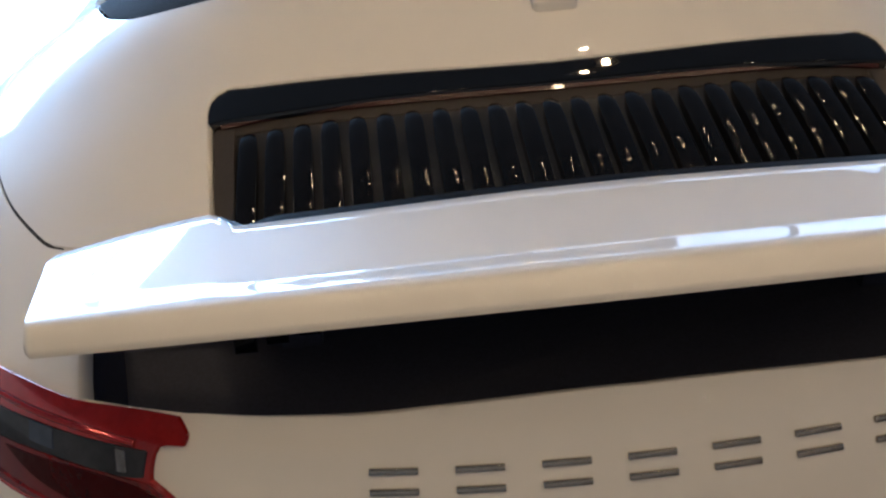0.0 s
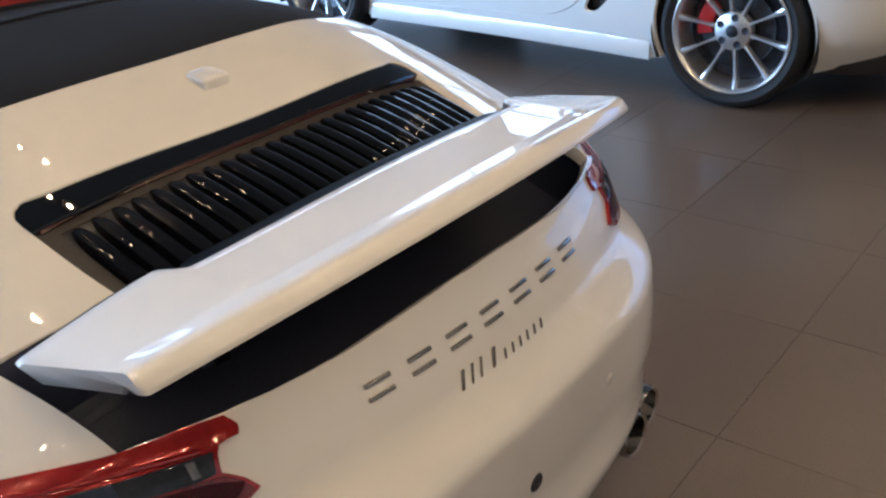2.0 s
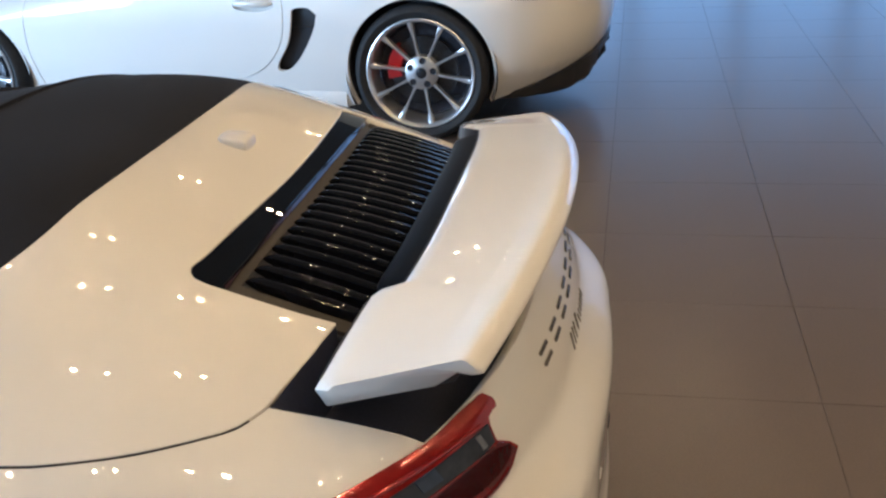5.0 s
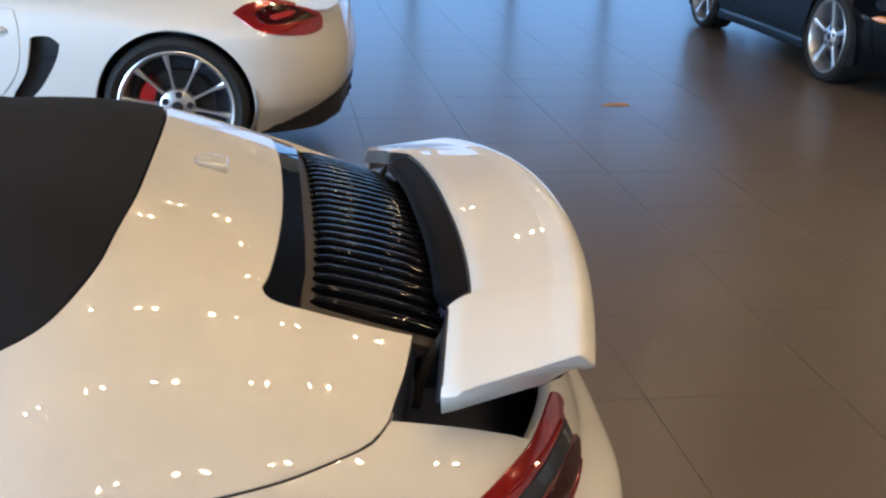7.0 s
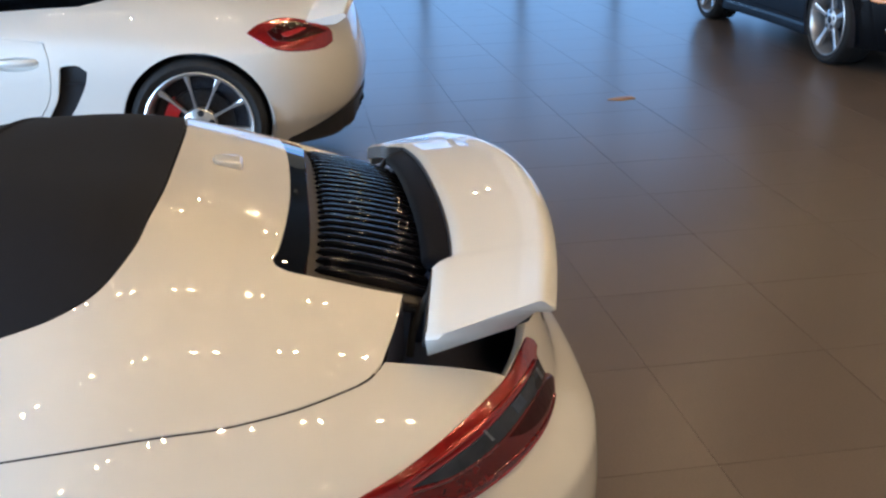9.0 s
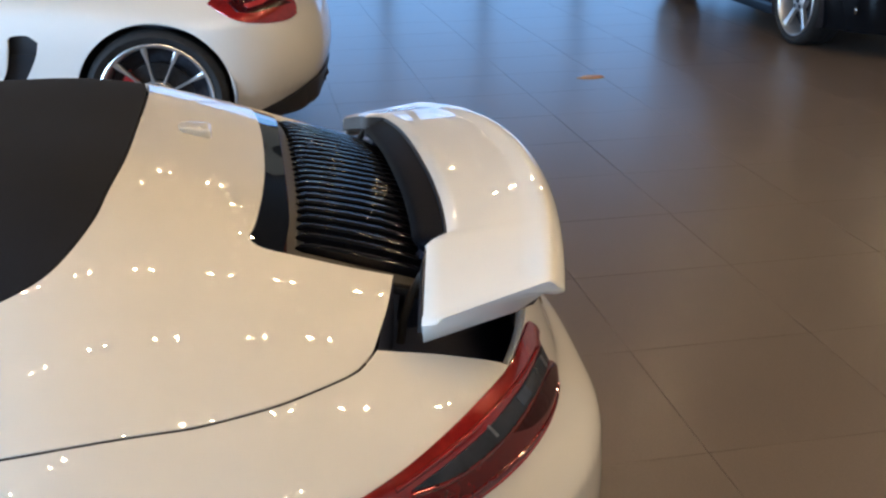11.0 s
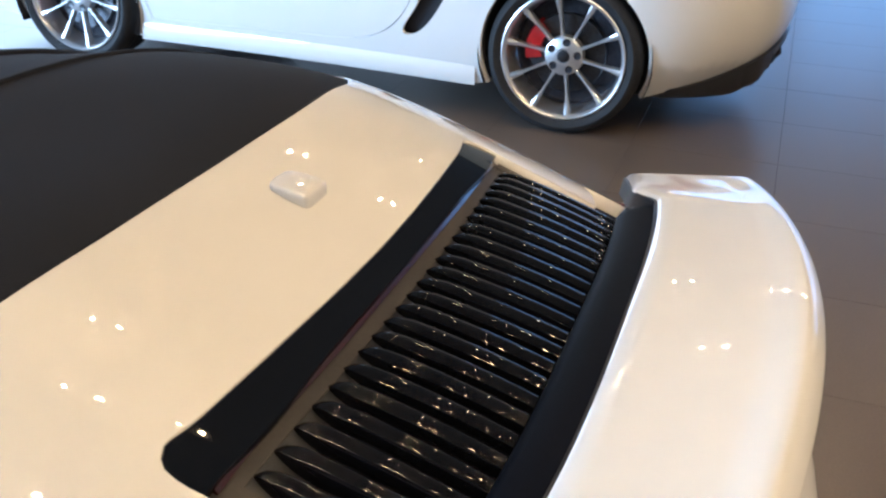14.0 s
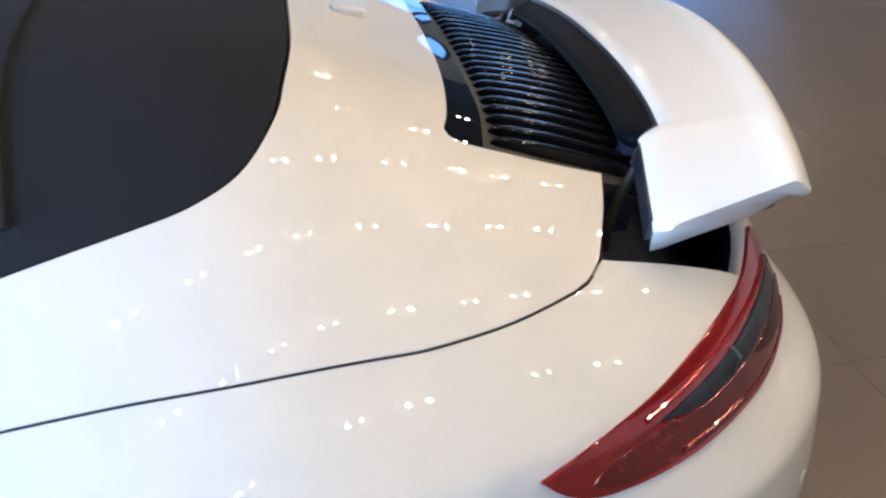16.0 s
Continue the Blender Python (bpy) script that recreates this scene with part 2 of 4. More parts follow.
class Shell:
    """The outer skin of a car: tail at y = 0 or so, nose towards +y, the same on both sides."""

    def __init__(self, crown, rear, halfw, nose, drop=0.042, power=2.4, bow=(0.32, 0.42), centre=(0, 1.5, 0.3), recess=None, shoulder=1.0, bow_low=None, shelf=(0.645, 0.69, 0.0), flare=0.0, corner=0.16, dip=None, tuck=0.0, lean=0.0):
        self.crown, self.rear, self.halfw, self.nose = curve_of(crown), curve_of(rear), curve_of(halfw), nose
        self.drop, self.power, self.bow, self.c, self.recess, self.shoulder = drop, power, bow, np.array(centre, float), recess, shoulder
        self.bow_low, self.shelf, self.flare, self.corner, self.dip, self.tuck, self.lean = bow_low or bow, shelf, flare, corner, dip, tuck, lean

    def f(self, p):
        x, y, z = np.abs(p[..., 0]), p[..., 1], p[..., 2]
        high = self.crown(y) - self.drop * (x / 0.38) ** self.power
        if self.dip:
            deep, y0, y1 = self.dip
            v = np.clip((y - y0) / 0.2, 0, 1) * np.clip((y1 - y) / 0.3, 0, 1)
            high = high - deep * v * v * (3 - 2 * v) * np.clip(1 - (x / 0.4) ** 2, 0, 1) ** 2
        top = (z - high) * 0.9
        u = np.clip((z - self.shelf[0]) / (self.shelf[1] - self.shelf[0]), 0, 1)
        u = u * u * (3 - 2 * u)
        back = self.rear(z) + u * (self.bow[0] * x**2 + self.bow[1] * x**5) + (1 - u) * (self.bow_low[0] * x**2 + self.bow_low[1] * x**5 + self.shelf[2]) - y
        if self.recess:
            w, z0, z1, deep, soft = self.recess
            s = lambda v: 1 / (1 + np.exp(-np.clip(v / soft, -40, 40)))
            back = back + deep * s(w - x) * s(z - z0) * s(z1 - z)
        side = x - self.halfw(y) - self.flare * np.clip((0.8 - y) / 0.4, 0, 2) + self.shoulder * np.maximum(z - 0.62, 0) ** 2 + 0.35 * np.maximum(0.45 - z, 0) ** 2
        side = side + self.lean * np.maximum(0.6 - z, 0)
        if self.tuck:
            under = self.tuck * np.maximum(0.335 - z, 0) * np.clip((0.8 - y) / 0.25, 0, 1)
            side, back = side + under, back + under
        front = y - self.nose + 0.25 * x**2 + 0.4 * x**5 + 0.6 * (z - 0.45) ** 2
        return smax(smax(smax(back, front, 0.05), side, self.corner), top, 0.05)

    def normal(self, p, e=2e-4):
        g = np.stack([self.f(p + e * v) - self.f(p - e * v) for v in np.eye(3)], -1)
        return g / np.linalg.norm(g, axis=-1, keepdims=True)

    def along(self, start, way, near, far):
        """The place where the way leaves or meets the skin between near and far (one crossing)."""
        start, way = np.asarray(start, float), np.asarray(way, float)
        a, b = np.full(start.shape[:-1], float(near)), np.full(start.shape[:-1], float(far))
        sign = np.sign(self.f(start + a[..., None] * way))
        for _ in range(36):
            m = (a + b) / 2
            same = np.sign(self.f(start + m[..., None] * way)) == sign
            a, b = np.where(same, m, a), np.where(same, b, m)
        return start + a[..., None] * way

    def top(self, xy):
        xy = np.asarray(xy, float)
        return self.along(np.c_[xy, np.full(len(xy), 2.0)], np.tile((0, 0, -1.0), (len(xy), 1)), 0, 1.6)

    def side(self, sign, yz):
        yz = np.asarray(yz, float)
        return self.along(np.c_[np.zeros(len(yz)), yz], np.tile((float(sign), 0, 0), (len(yz), 1)), 0, 1.3)

    def back(self, xz):
        xz = np.asarray(xz, float)
        return self.along(np.c_[xz[:, 0], np.full(len(xz), -0.6), xz[:, 1]], np.tile((0, 1.0, 0), (len(xz), 1)), 0, 1.4)

    def front(self, xz):
        xz = np.asarray(xz, float)
        return self.along(np.c_[xz[:, 0], np.full(len(xz), 6.0), xz[:, 1]], np.tile((0, -1.0, 0), (len(xz), 1)), 0, 2.5)

    def chart(self, p):
        d = np.asarray(p, float) - self.c
        d = d / np.linalg.norm(d, axis=-1, keepdims=True)
        return d[:, :2] / (1 + d[:, 2:])

    def place(self, ab):
        q = (ab**2).sum(-1, keepdims=True)
        d = np.concatenate([2 * ab, 1 - q], -1) / (1 + q)
        return self.along(np.tile(self.c, (len(ab), 1)), d, 0.05, 4.2)


def skin(shell, loops, spacing=0.02, lift=0.0, rim=0.012, fine=None):
    """A mesh of the part of a shell within the first loop and outside the others, with rims turned inwards at all its edges."""
    charts = [shell.chart(l) for l in loops]
    lo, hi = charts[0].min(0), charts[0].max(0)
    gx, gy = np.meshgrid(np.arange(lo[0], hi[0], spacing), np.arange(lo[1], hi[1], spacing * 0.87))
    gx = gx + (np.arange(gx.shape[0])[:, None] % 2) * spacing / 2
    grid = np.c_[gx.ravel(), gy.ravel()]
    grid = grid[inside(grid, charts[0])]
    for c in charts[1:]:
        grid = grid[~inside(grid, c)]
    edge = np.vstack(charts)
    keep = np.array([((edge - g) ** 2).sum(1).min() > (0.35 * spacing) ** 2 for g in grid]) if len(grid) else np.zeros(0, bool)
    grid = grid[keep]
    lines, n = [], 0
    for c in charts:
        lines += [(n + k, n + (k + 1) % len(c)) for k in range(len(c))]
        n += len(c)
    verts, _, faces, *_ = delaunay_2d_cdt([Vector(v) for v in np.vstack([edge, grid])], lines, [], 0, 1e-7)
    ab = np.array([tuple(v) for v in verts])
    faces = np.array([f for f in faces if len(f) == 3])
    mid = ab[faces].mean(1)
    good = inside(mid, charts[0])
    for c in charts[1:]:
        good &= ~inside(mid, c)
    faces = faces[good]
    p = shell.place(ab)
    nrm = shell.normal(p)
    p = p + lift * nrm
    flip = (np.cross(p[faces[:, 1]] - p[faces[:, 0]], p[faces[:, 2]] - p[faces[:, 0]]) * nrm[faces[:, 0]]).sum(1) < 0
    faces[flip] = faces[flip][:, ::-1]
    out_v, out_n, out_f = list(p), list(nrm), [tuple(f) for f in faces]
    if rim:
        count = {}
        for f in faces:
            for a, b in zip(f, np.roll(f, -1)):
                count[(a, b)] = True
        for a, b in list(count):
            if (b, a) not in count:
                side = np.cross(p[b] - p[a], nrm[a])
                side = side / (np.linalg.norm(side) + 1e-12)
                k = len(out_v)
                turn = 0.0012
                out_v += [p[a], p[b], p[a] - rim * nrm[a] + turn * side, p[b] - rim * nrm[b] + turn * side]
                out_n += [0.5 * nrm[a] + 0.5 * side, 0.5 * nrm[b] + 0.5 * side, side, side]
                out_f.append((k + 1, k, k + 2, k + 3))
    mesh = bpy.data.meshes.new("skin")
    mesh.from_pydata([tuple(v) for v in out_v], [], out_f)
    mesh.shade_smooth()
    out_n = np.array(out_n)
    mesh.normals_split_custom_set_from_vertices([tuple(v) for v in out_n / np.linalg.norm(out_n, axis=1, keepdims=True)])
    return mesh


def mirrored(p):
    return np.asarray(p, float)[::-1] * (-1, *([1] * (np.shape(p)[1] - 1)))


def both_sides(left):
    """Closes a run of points on the left, from the rear centre to the front centre, with its mirror image."""
    left = np.asarray(left, float)
    return np.vstack([left, mirrored(left)[1:-1] if abs(left[0][0]) < 1e-6 else mirrored(left)])


# ---- the hall ----
TX, TY, GX, GY = 0.556, 0.600, 0.315, -0.418


def hall():
    floor = link_mesh("floor", bpy.data.meshes.new("floor"), GROUT)
    bm = box((ROOM_X1 - ROOM_X0 + 0.6, ROOM_Y1 - ROOM_Y0 + 0.6, 0.2), pose((ROOM_X0 + ROOM_X1) / 2, (ROOM_Y0 + ROOM_Y1) / 2, -0.1025))
    bm.to_mesh(floor.data)
    bm.free()
    tagged(floor, "dark brown-grey stone tiles with thin dark joints", "floor", kind="structure")

    def wall(name, size, place, label="warm beige painted showroom wall"):
        ob = part(name, box(size, pose(*place)), WALL_PAINT, smooth=False)
        return tagged(ob, label, "wall", kind="structure")

    def glazed(name, axis, at, ends, lo, hi, top):
        """A wall with one long glazed opening from lo to hi, from the floor's plinth up to its head."""
        bm = bmesh.new()
        for a, b, z0, z1 in ((ends[0], lo, 0, ROOM_H), (hi, ends[1], 0, ROOM_H), (lo, hi, top, ROOM_H), (lo, hi, 0, 0.08)):
            size, mid = ((0.2, b - a, z1 - z0), (at, (a + b) / 2, (z0 + z1) / 2)) if axis == "x" else ((b - a, 0.2, z1 - z0), ((a + b) / 2, at, (z0 + z1) / 2))
            box(size, pose(*mid), bm=bm)
        tagged(part("wall_" + name, bm, WALL_PAINT, smooth=False), "beige wall with a long glazed shop front", "wall", kind="structure")
        bay = tagged(new("window_" + name), "tall grey-framed shop window with clear panes", "window", kind="structure")
        count = round((hi - lo) / 1.6)
        step = (hi - lo) / count
        for k in range(count + 1):
            y = lo + k * step
            size, mid = ((0.1, 0.11, top - 0.08), (at, y, top / 2 + 0.04)) if axis == "x" else ((0.11, 0.1, top - 0.08), (y, at, top / 2 + 0.04))
            part("mullion", box(size, pose(*mid), 0.006), FRAME_METAL, bay)
        for z in (0.115, 0.7 * top, top - 0.035):
            size, mid = ((0.09, hi - lo, 0.07), (at, (lo + hi) / 2, z)) if axis == "x" else ((hi - lo, 0.09, 0.07), ((lo + hi) / 2, at, z))
            part("transom", box(size, pose(*mid), 0.006), FRAME_METAL, bay)
        for k in range(count):
            y = lo + (k + 0.5) * step
            for z, h in ((0.35 * top + 0.0575, 0.7 * top - 0.185), (0.85 * top - 0.0175, 0.3 * top - 0.105)):
                size, mid = ((0.012, step - 0.08, h), (at, y, z)) if axis == "x" else ((step - 0.08, 0.012, h), (y, at, z))
                pane = part("pane", box(size, pose(*mid)), GLASS, bay, smooth=False)
                pane.visible_shadow = False

    glazed("east", "x", ROOM_X1 + 0.1, (ROOM_Y0 - 0.2, 3.6), -7.2, 1.6, 2.8)
    glazed("north_east", "x", ROOM_X1 + 0.1, (3.6, ROOM_Y1 + 0.2), 5.0, 9.3, 3.65)
    glazed("north", "y", ROOM_Y1 + 0.1, (ROOM_X0 - 0.2, ROOM_X1 + 0.2), -8.8, 12.4, 3.65)
    wall("wall_west", (0.2, ROOM_Y1 - ROOM_Y0, ROOM_H), (ROOM_X0 - 0.1, (ROOM_Y0 + ROOM_Y1) / 2, ROOM_H / 2))
    wall("wall_south", (ROOM_X1 - ROOM_X0 + 0.4, 0.2, ROOM_H), ((ROOM_X0 + ROOM_X1) / 2, ROOM_Y0 - 0.1, ROOM_H / 2))
    ceiling = part("ceiling", box((ROOM_X1 - ROOM_X0 + 0.6, ROOM_Y1 - ROOM_Y0 + 0.6, 0.15), pose((ROOM_X0 + ROOM_X1) / 2, (ROOM_Y0 + ROOM_Y1) / 2, ROOM_H + 0.076)), CEILING_PAINT, smooth=False)
    tagged(ceiling, "plain dark ceiling with recessed spotlights", "ceiling", kind="structure")
    ground = part("ground", box((400, 400, 0.3), pose(0, 0, -0.36)), PAVING, smooth=False)
    tagged(ground, "pale paving outside the shop windows", "ground", kind="structure")
    return floor


FLOOR = hall()


def downlight():
    """A square twin spotlight, let into the ceiling."""
    lamp = thing("twin_downlight", "white twin ceiling spotlight with two warm bulbs", "ceiling light", group="spotlights in the ceiling")
    bm = bmesh.new()
    for k in (-1, 1):
        for size, off in (((0.01, 0.11, 0.012), (0.052, 0)), ((0.01, 0.11, 0.012), (-0.052, 0)), ((0.094, 0.01, 0.012), (0, 0.05)), ((0.094, 0.01, 0.012), (0, -0.05))):
            box(size, pose(off[0] + 0.08 * k, off[1], -0.006), 0.002, bm=bm)
    part("trim", bm, CEILING_PAINT, lamp)
    for k in (-1, 1):
        bm = bmesh.new()
        bmesh.ops.create_cone(bm, cap_ends=True, segments=20, radius1=0.0145, radius2=0.017, depth=0.012, matrix=pose(0.08 * k, 0, -0.005))
        part("bulb", bm, LAMP_GLOW, lamp)
    return lamp


LAMP = downlight()
LAMP.matrix_world = pose(0.27, -0.31, ROOM_H - 0.002, 0, 0, 120)
random.seed(5)
for i in range(-9, 4):
    for j in range(-12, 12):
        u, v = 0.08 + 0.92 * i, 0.64 * j - 0.4 - 0.25 * i + random.uniform(-0.06, 0.06)
        x, y = u * math.cos(radians(30)) - v * math.sin(radians(30)), u * math.sin(radians(30)) + v * math.cos(radians(30))
        # the zone behind the car holds unseen lamps, added to brighten floor and tail
        near = -1.9 < x < 1.75 and -1.6 < y < 1.5 or (-0.6 < x < 3.4 and -3.4 < y < -1.0)
        if (i or j) and (near or (j % 2 == 0 and -4.6 < x < -1.9 and -4.5 < y < 1.5) or (j % 3 == 0 and i % 2 == 0 and y < -0.5 and -5 < x < 3.5 and y > -6)):
            copy_thing(LAMP, pose(x, y, ROOM_H - 0.002, 0, 0, 120))
for x, y in ((0.8, 2.45), (0.5, 1.9), (4.8, 2.5), (4.6, 1.65), (4.8, 0.8), (4.9, 0.2), (5.2, -0.85), (7.0, 1.2), (6.9, -0.1), (7.1, -0.65), (3.1, -0.85), (5.6, -2.6), (7.2, -3.4),
             (4.6, -5.4), (6.2, -6.1), (7.9, -6.8), (9.5, -7.5), (6.9, -8.1), (8.6, -8.5), (10.9, -6.6), (4.9, -7.3), (2.2, -5.9), (3.0, -7.6), (0.2, -5.2), (10.2, -5.2)):
    copy_thing(LAMP, pose(x, y, ROOM_H - 0.002, 0, 0, 120))


# ---- wheels ----
def wheel(car, place, turn, spokes=10, broad=1.0, caliper=RED_CALIPER, radius=0.345, rim=0.267, phase=0.0):
    """A road wheel; its outer face looks along the car's -x (turn 0) or +x (turn 180)."""
    k = rim / 0.267
    root = part("wheel", lathe([(0.267 * k, 0.004), (0.268 * k, 0.0), (0.262 * k, -0.003), (0.252 * k, 0.004), (0.246 * k, 0.018), (0.243 * k, 0.05), (0.236 * k, 0.08), (0.235 * k, 0.22), (0.258 * k, 0.235)], 72), ALLOY, car, "silver alloy rim")
    root.matrix_local = pose(*place, 0, 0, turn)
    r = radius
    tyre = [(rim - 0.004, 0.012), (rim + 0.006, 0.004), (rim + 0.02, -0.006), ((rim + r) / 2, -0.012), (r - 0.022, -0.006), (r - 0.008, 0.006), (r - 0.002, 0.026), (r, 0.06), (r, 0.115)]
    for groove in (0.07, 0.12, 0.165):
        tyre += [(r, groove), (r - 0.007, groove + 0.002), (r - 0.007, groove + 0.009), (r, groove + 0.011)]
    tyre = tyre[:8] + tyre[9:] + [(r, 0.2), (r - 0.004, 0.235), (r - 0.02, 0.25), (rim + 0.02, 0.258), (rim - 0.004, 0.24)]
    part("tyre", lathe(tyre, 80), RUBBER, root, "black rubber tyre")
    spoke_mesh = None
    for i in range(spokes):
        a = 2 * math.pi * (i + phase) / spokes
        if spoke_mesh is None:
            rings = []
            for s in np.linspace(0, 1, 9):
                rad = (0.055 + s * 0.198) * k
                w = broad * (0.0105 - 0.006 * math.sin(math.pi * min(1, s * 1.1)) * (0.9 if broad < 1.5 else 0.3) + 0.004 * s**4)
                x0 = 0.03 - 0.022 * s**1.5
                d = 0.03 + 0.012 * s
                rings.append([(x0 + 0.004, rad, -w), (x0, rad, -0.55 * w), (x0, rad, 0.55 * w), (x0 + 0.004, rad, w), (x0 + d, rad, 0.8 * w), (x0 + d, rad, -0.8 * w)])
            ob = part("spoke", loft(rings), ALLOY, root)
            spoke_mesh = ob.data
        else:
            ob = new("spoke", spoke_mesh)
            ob.parent = root
        ob.matrix_local = Matrix.Rotation(a, 4, "X")
    part("centre_cap", lathe([(0.0001, 0.0155), (0.018, 0.016), (0.0255, 0.018), (0.0275, 0.024)], 32), STEEL, root, "dark centre cap")
    part("hub", lathe([(0.027, 0.0215), (0.031, 0.0205), (0.034, 0.0215), (0.074, 0.0245), (0.082, 0.03), (0.084, 0.07)], 48), ALLOY, root)
    for i in range(5):
        a = 2 * math.pi * (2 * i + 0.5 + phase) / 10 if spokes == 10 else 2 * math.pi * (i + phase) / 5
        bm = lathe([(0.0001, 0.023), (0.012, 0.0225), (0.0165, 0.0212), (0.0165, 0.035)], 16)
        ob = part("lug_nut", bm, SATIN_BLACK, root)
        ob.matrix_local = pose(0, 0.06 * math.cos(a), 0.06 * math.sin(a))
    part("brake_disc", lathe([(0.075, 0.09), (0.078, 0.085), (0.165, 0.085), (0.168, 0.088), (0.168, 0.11), (0.08, 0.112)], 64), STEEL, root, "grey steel brake disc")
    rings = []
    for s in np.linspace(-0.5, 0.5, 9):
        a = (0.3 if turn == 0 else math.pi - 0.3) + s * 1.0
        wide = 0.9 + 0.1 * math.cos(s * 6)
        rings.append([(x, rr * math.cos(a), rr * math.sin(a)) for x, rr in ((0.062, 0.112), (0.056, 0.13 * wide), (0.06, 0.176), (0.072, 0.182), (0.13, 0.182), (0.13, 0.112))])
    part("brake_caliper", loft(rings), caliper, root, "painted brake caliper")
    part("back_plate", lathe([(0.0001, 0.13), (0.22, 0.13), (0.232, 0.12)], 40), MATT_BLACK, root)
    return root


def arch_liner(car, y, z, sign, radius=0.375, x=0.88):
    bm = bmesh.new()
    rows = []
    for s in range(25):
        a = radians(-25) + radians(230) * s / 24
        rows.append([bm.verts.new((sign * xx, y + rr * math.cos(a), z + rr * math.sin(a))) for xx, rr in ((x - 0.02, radius), (x - 0.33, radius), (x - 0.33, 0.05))])
    for a, b in zip(rows, rows[1:]):
        for k in range(2):
            bm.faces.new((a[k], a[k + 1], b[k + 1], b[k]))
    return part("arch_liner", bm, MATT_BLACK, car)


def sill_loop(shell, rear_z, rear_axle, front_axle, arch_z=0.335, arch=0.36, sill=0.165, corner_y=0.62, corner_z=0.21, nose_z=0.2):
    """The lower edge of a body, from the tail's centre along the left side to the nose, with both wheel arches; then the right side."""
    back = shell.back([(-x, rear_z + (corner_z - rear_z) * (x / 0.8) ** 2.2) for x in np.linspace(0, 0.66, 30)])
    pts = [(corner_y + 0.02, corner_z)]
    for axle in (rear_axle, front_axle):
        a0 = math.asin((sill + 0.02 - arch_z) / arch)
        pts += [(axle - arch * math.cos(a), arch_z + arch * math.sin(a)) for a in np.linspace(a0, math.pi - a0, 40)]
        if axle == rear_axle:
            pts += [(y, sill) for y in np.linspace(rear_axle + arch + 0.06, front_axle - arch - 0.06, 40)]
    side = shell.side(-1, pts)
    nose = shell.front([(-x, nose_z) for x in np.linspace(0.6, 0, 20)])
    left = np.vstack([back, side, nose])
    return both_sides(left)


# ---- the white convertible ----
BODY = Shell(
    crown=[(-0.3, 0.62), (0.0, 0.75), (0.3, 0.857), (0.5, 0.9285), (0.7, 1.0), (0.9, 1.055), (1.1, 1.065), (1.35, 1.035), (2.2, 1.02), (2.9, 0.99), (3.4, 0.93), (4.0, 0.85), (4.4, 0.72), (4.8, 0.4)],
    rear=[(0.1, 0.40), (0.18, 0.31), (0.27, 0.24), (0.33, 0.174), (0.365, 0.16), (0.41, 0.158), (0.45, 0.155), (0.5, 0.149), (0.6, 0.152), (0.68, 0.168), (0.75, 0.195), (0.8, 0.222), (0.9, 0.273), (1.1, 0.41)],
    halfw=[(0, 0.80), (0.4, 0.86), (0.8, 0.895), (1.15, 0.91), (1.6, 0.89), (2.3, 0.85), (2.9, 0.86), (3.5, 0.885), (4.1, 0.84), (4.6, 0.72)],
    nose=4.62, recess=(0.27, 0.40, 0.60, 0.022, 0.034), bow=(0.268, 1.1), bow_low=(0.232, 1.0), shelf=(0.61, 0.70, -0.047), flare=0.069, corner=0.155, dip=(0.02, 0.42, 1.25))

# Outlines on the rear deck, on the left, as (x, y).
LIP = [(-0.0001, 0.229), (-0.1, 0.231), (-0.18, 0.235), (-0.25, 0.242), (-0.33, 0.258), (-0.397, 0.279)]
WELL_SIDE = [(-0.397, 0.279), (-0.418, 0.288), (-0.45, 0.303), (-0.502, 0.331)]
WELL_WALL = [(-0.502, 0.331), (-0.513, 0.42), (-0.53, 0.512)]
SEAM = [(-0.53, 0.512), (-0.553, 0.527), (-0.579, 0.552), (-0.632, 0.633), (-0.668, 0.71), (-0.689, 0.772), (-0.722, 0.9), (-0.738, 1.03), (-0.752, 1.2), (-0.765, 1.34)]
TOP_EDGE = [(-0.0001, 0.832), (-0.2, 0.833), (-0.33, 0.845), (-0.41, 0.858), (-0.497, 0.893), (-0.545, 0.94), (-0.574, 1.0), (-0.609, 1.11), (-0.637, 1.22), (-0.655, 1.336)]
GRILLE_SIDE = [(-0.379, 0.468), (-0.385, 0.53), (-0.391, 0.63)]
GRILLE_TOP = [(-0.391, 0.63), (-0.388, 0.652), (-0.37, 0.663), (-0.33, 0.653), (-0.24, 0.642), (-0.12, 0.635), (-0.0001, 0.633)]


def inset(points, by):
    """The points, moved to the right of their way by so many metres."""
    p = np.array(points, float)
    d = np.gradient(p, axis=0)
    d = d / np.linalg.norm(d, axis=1, keepdims=True)
    return p + by * np.c_[d[:, 1], -d[:, 0]]


def on_deck(shell, *runs, close=True):
    line = smooth_path(*runs, step=0.01, closed=False)
    return shell.top(both_sides(line) if close else line)


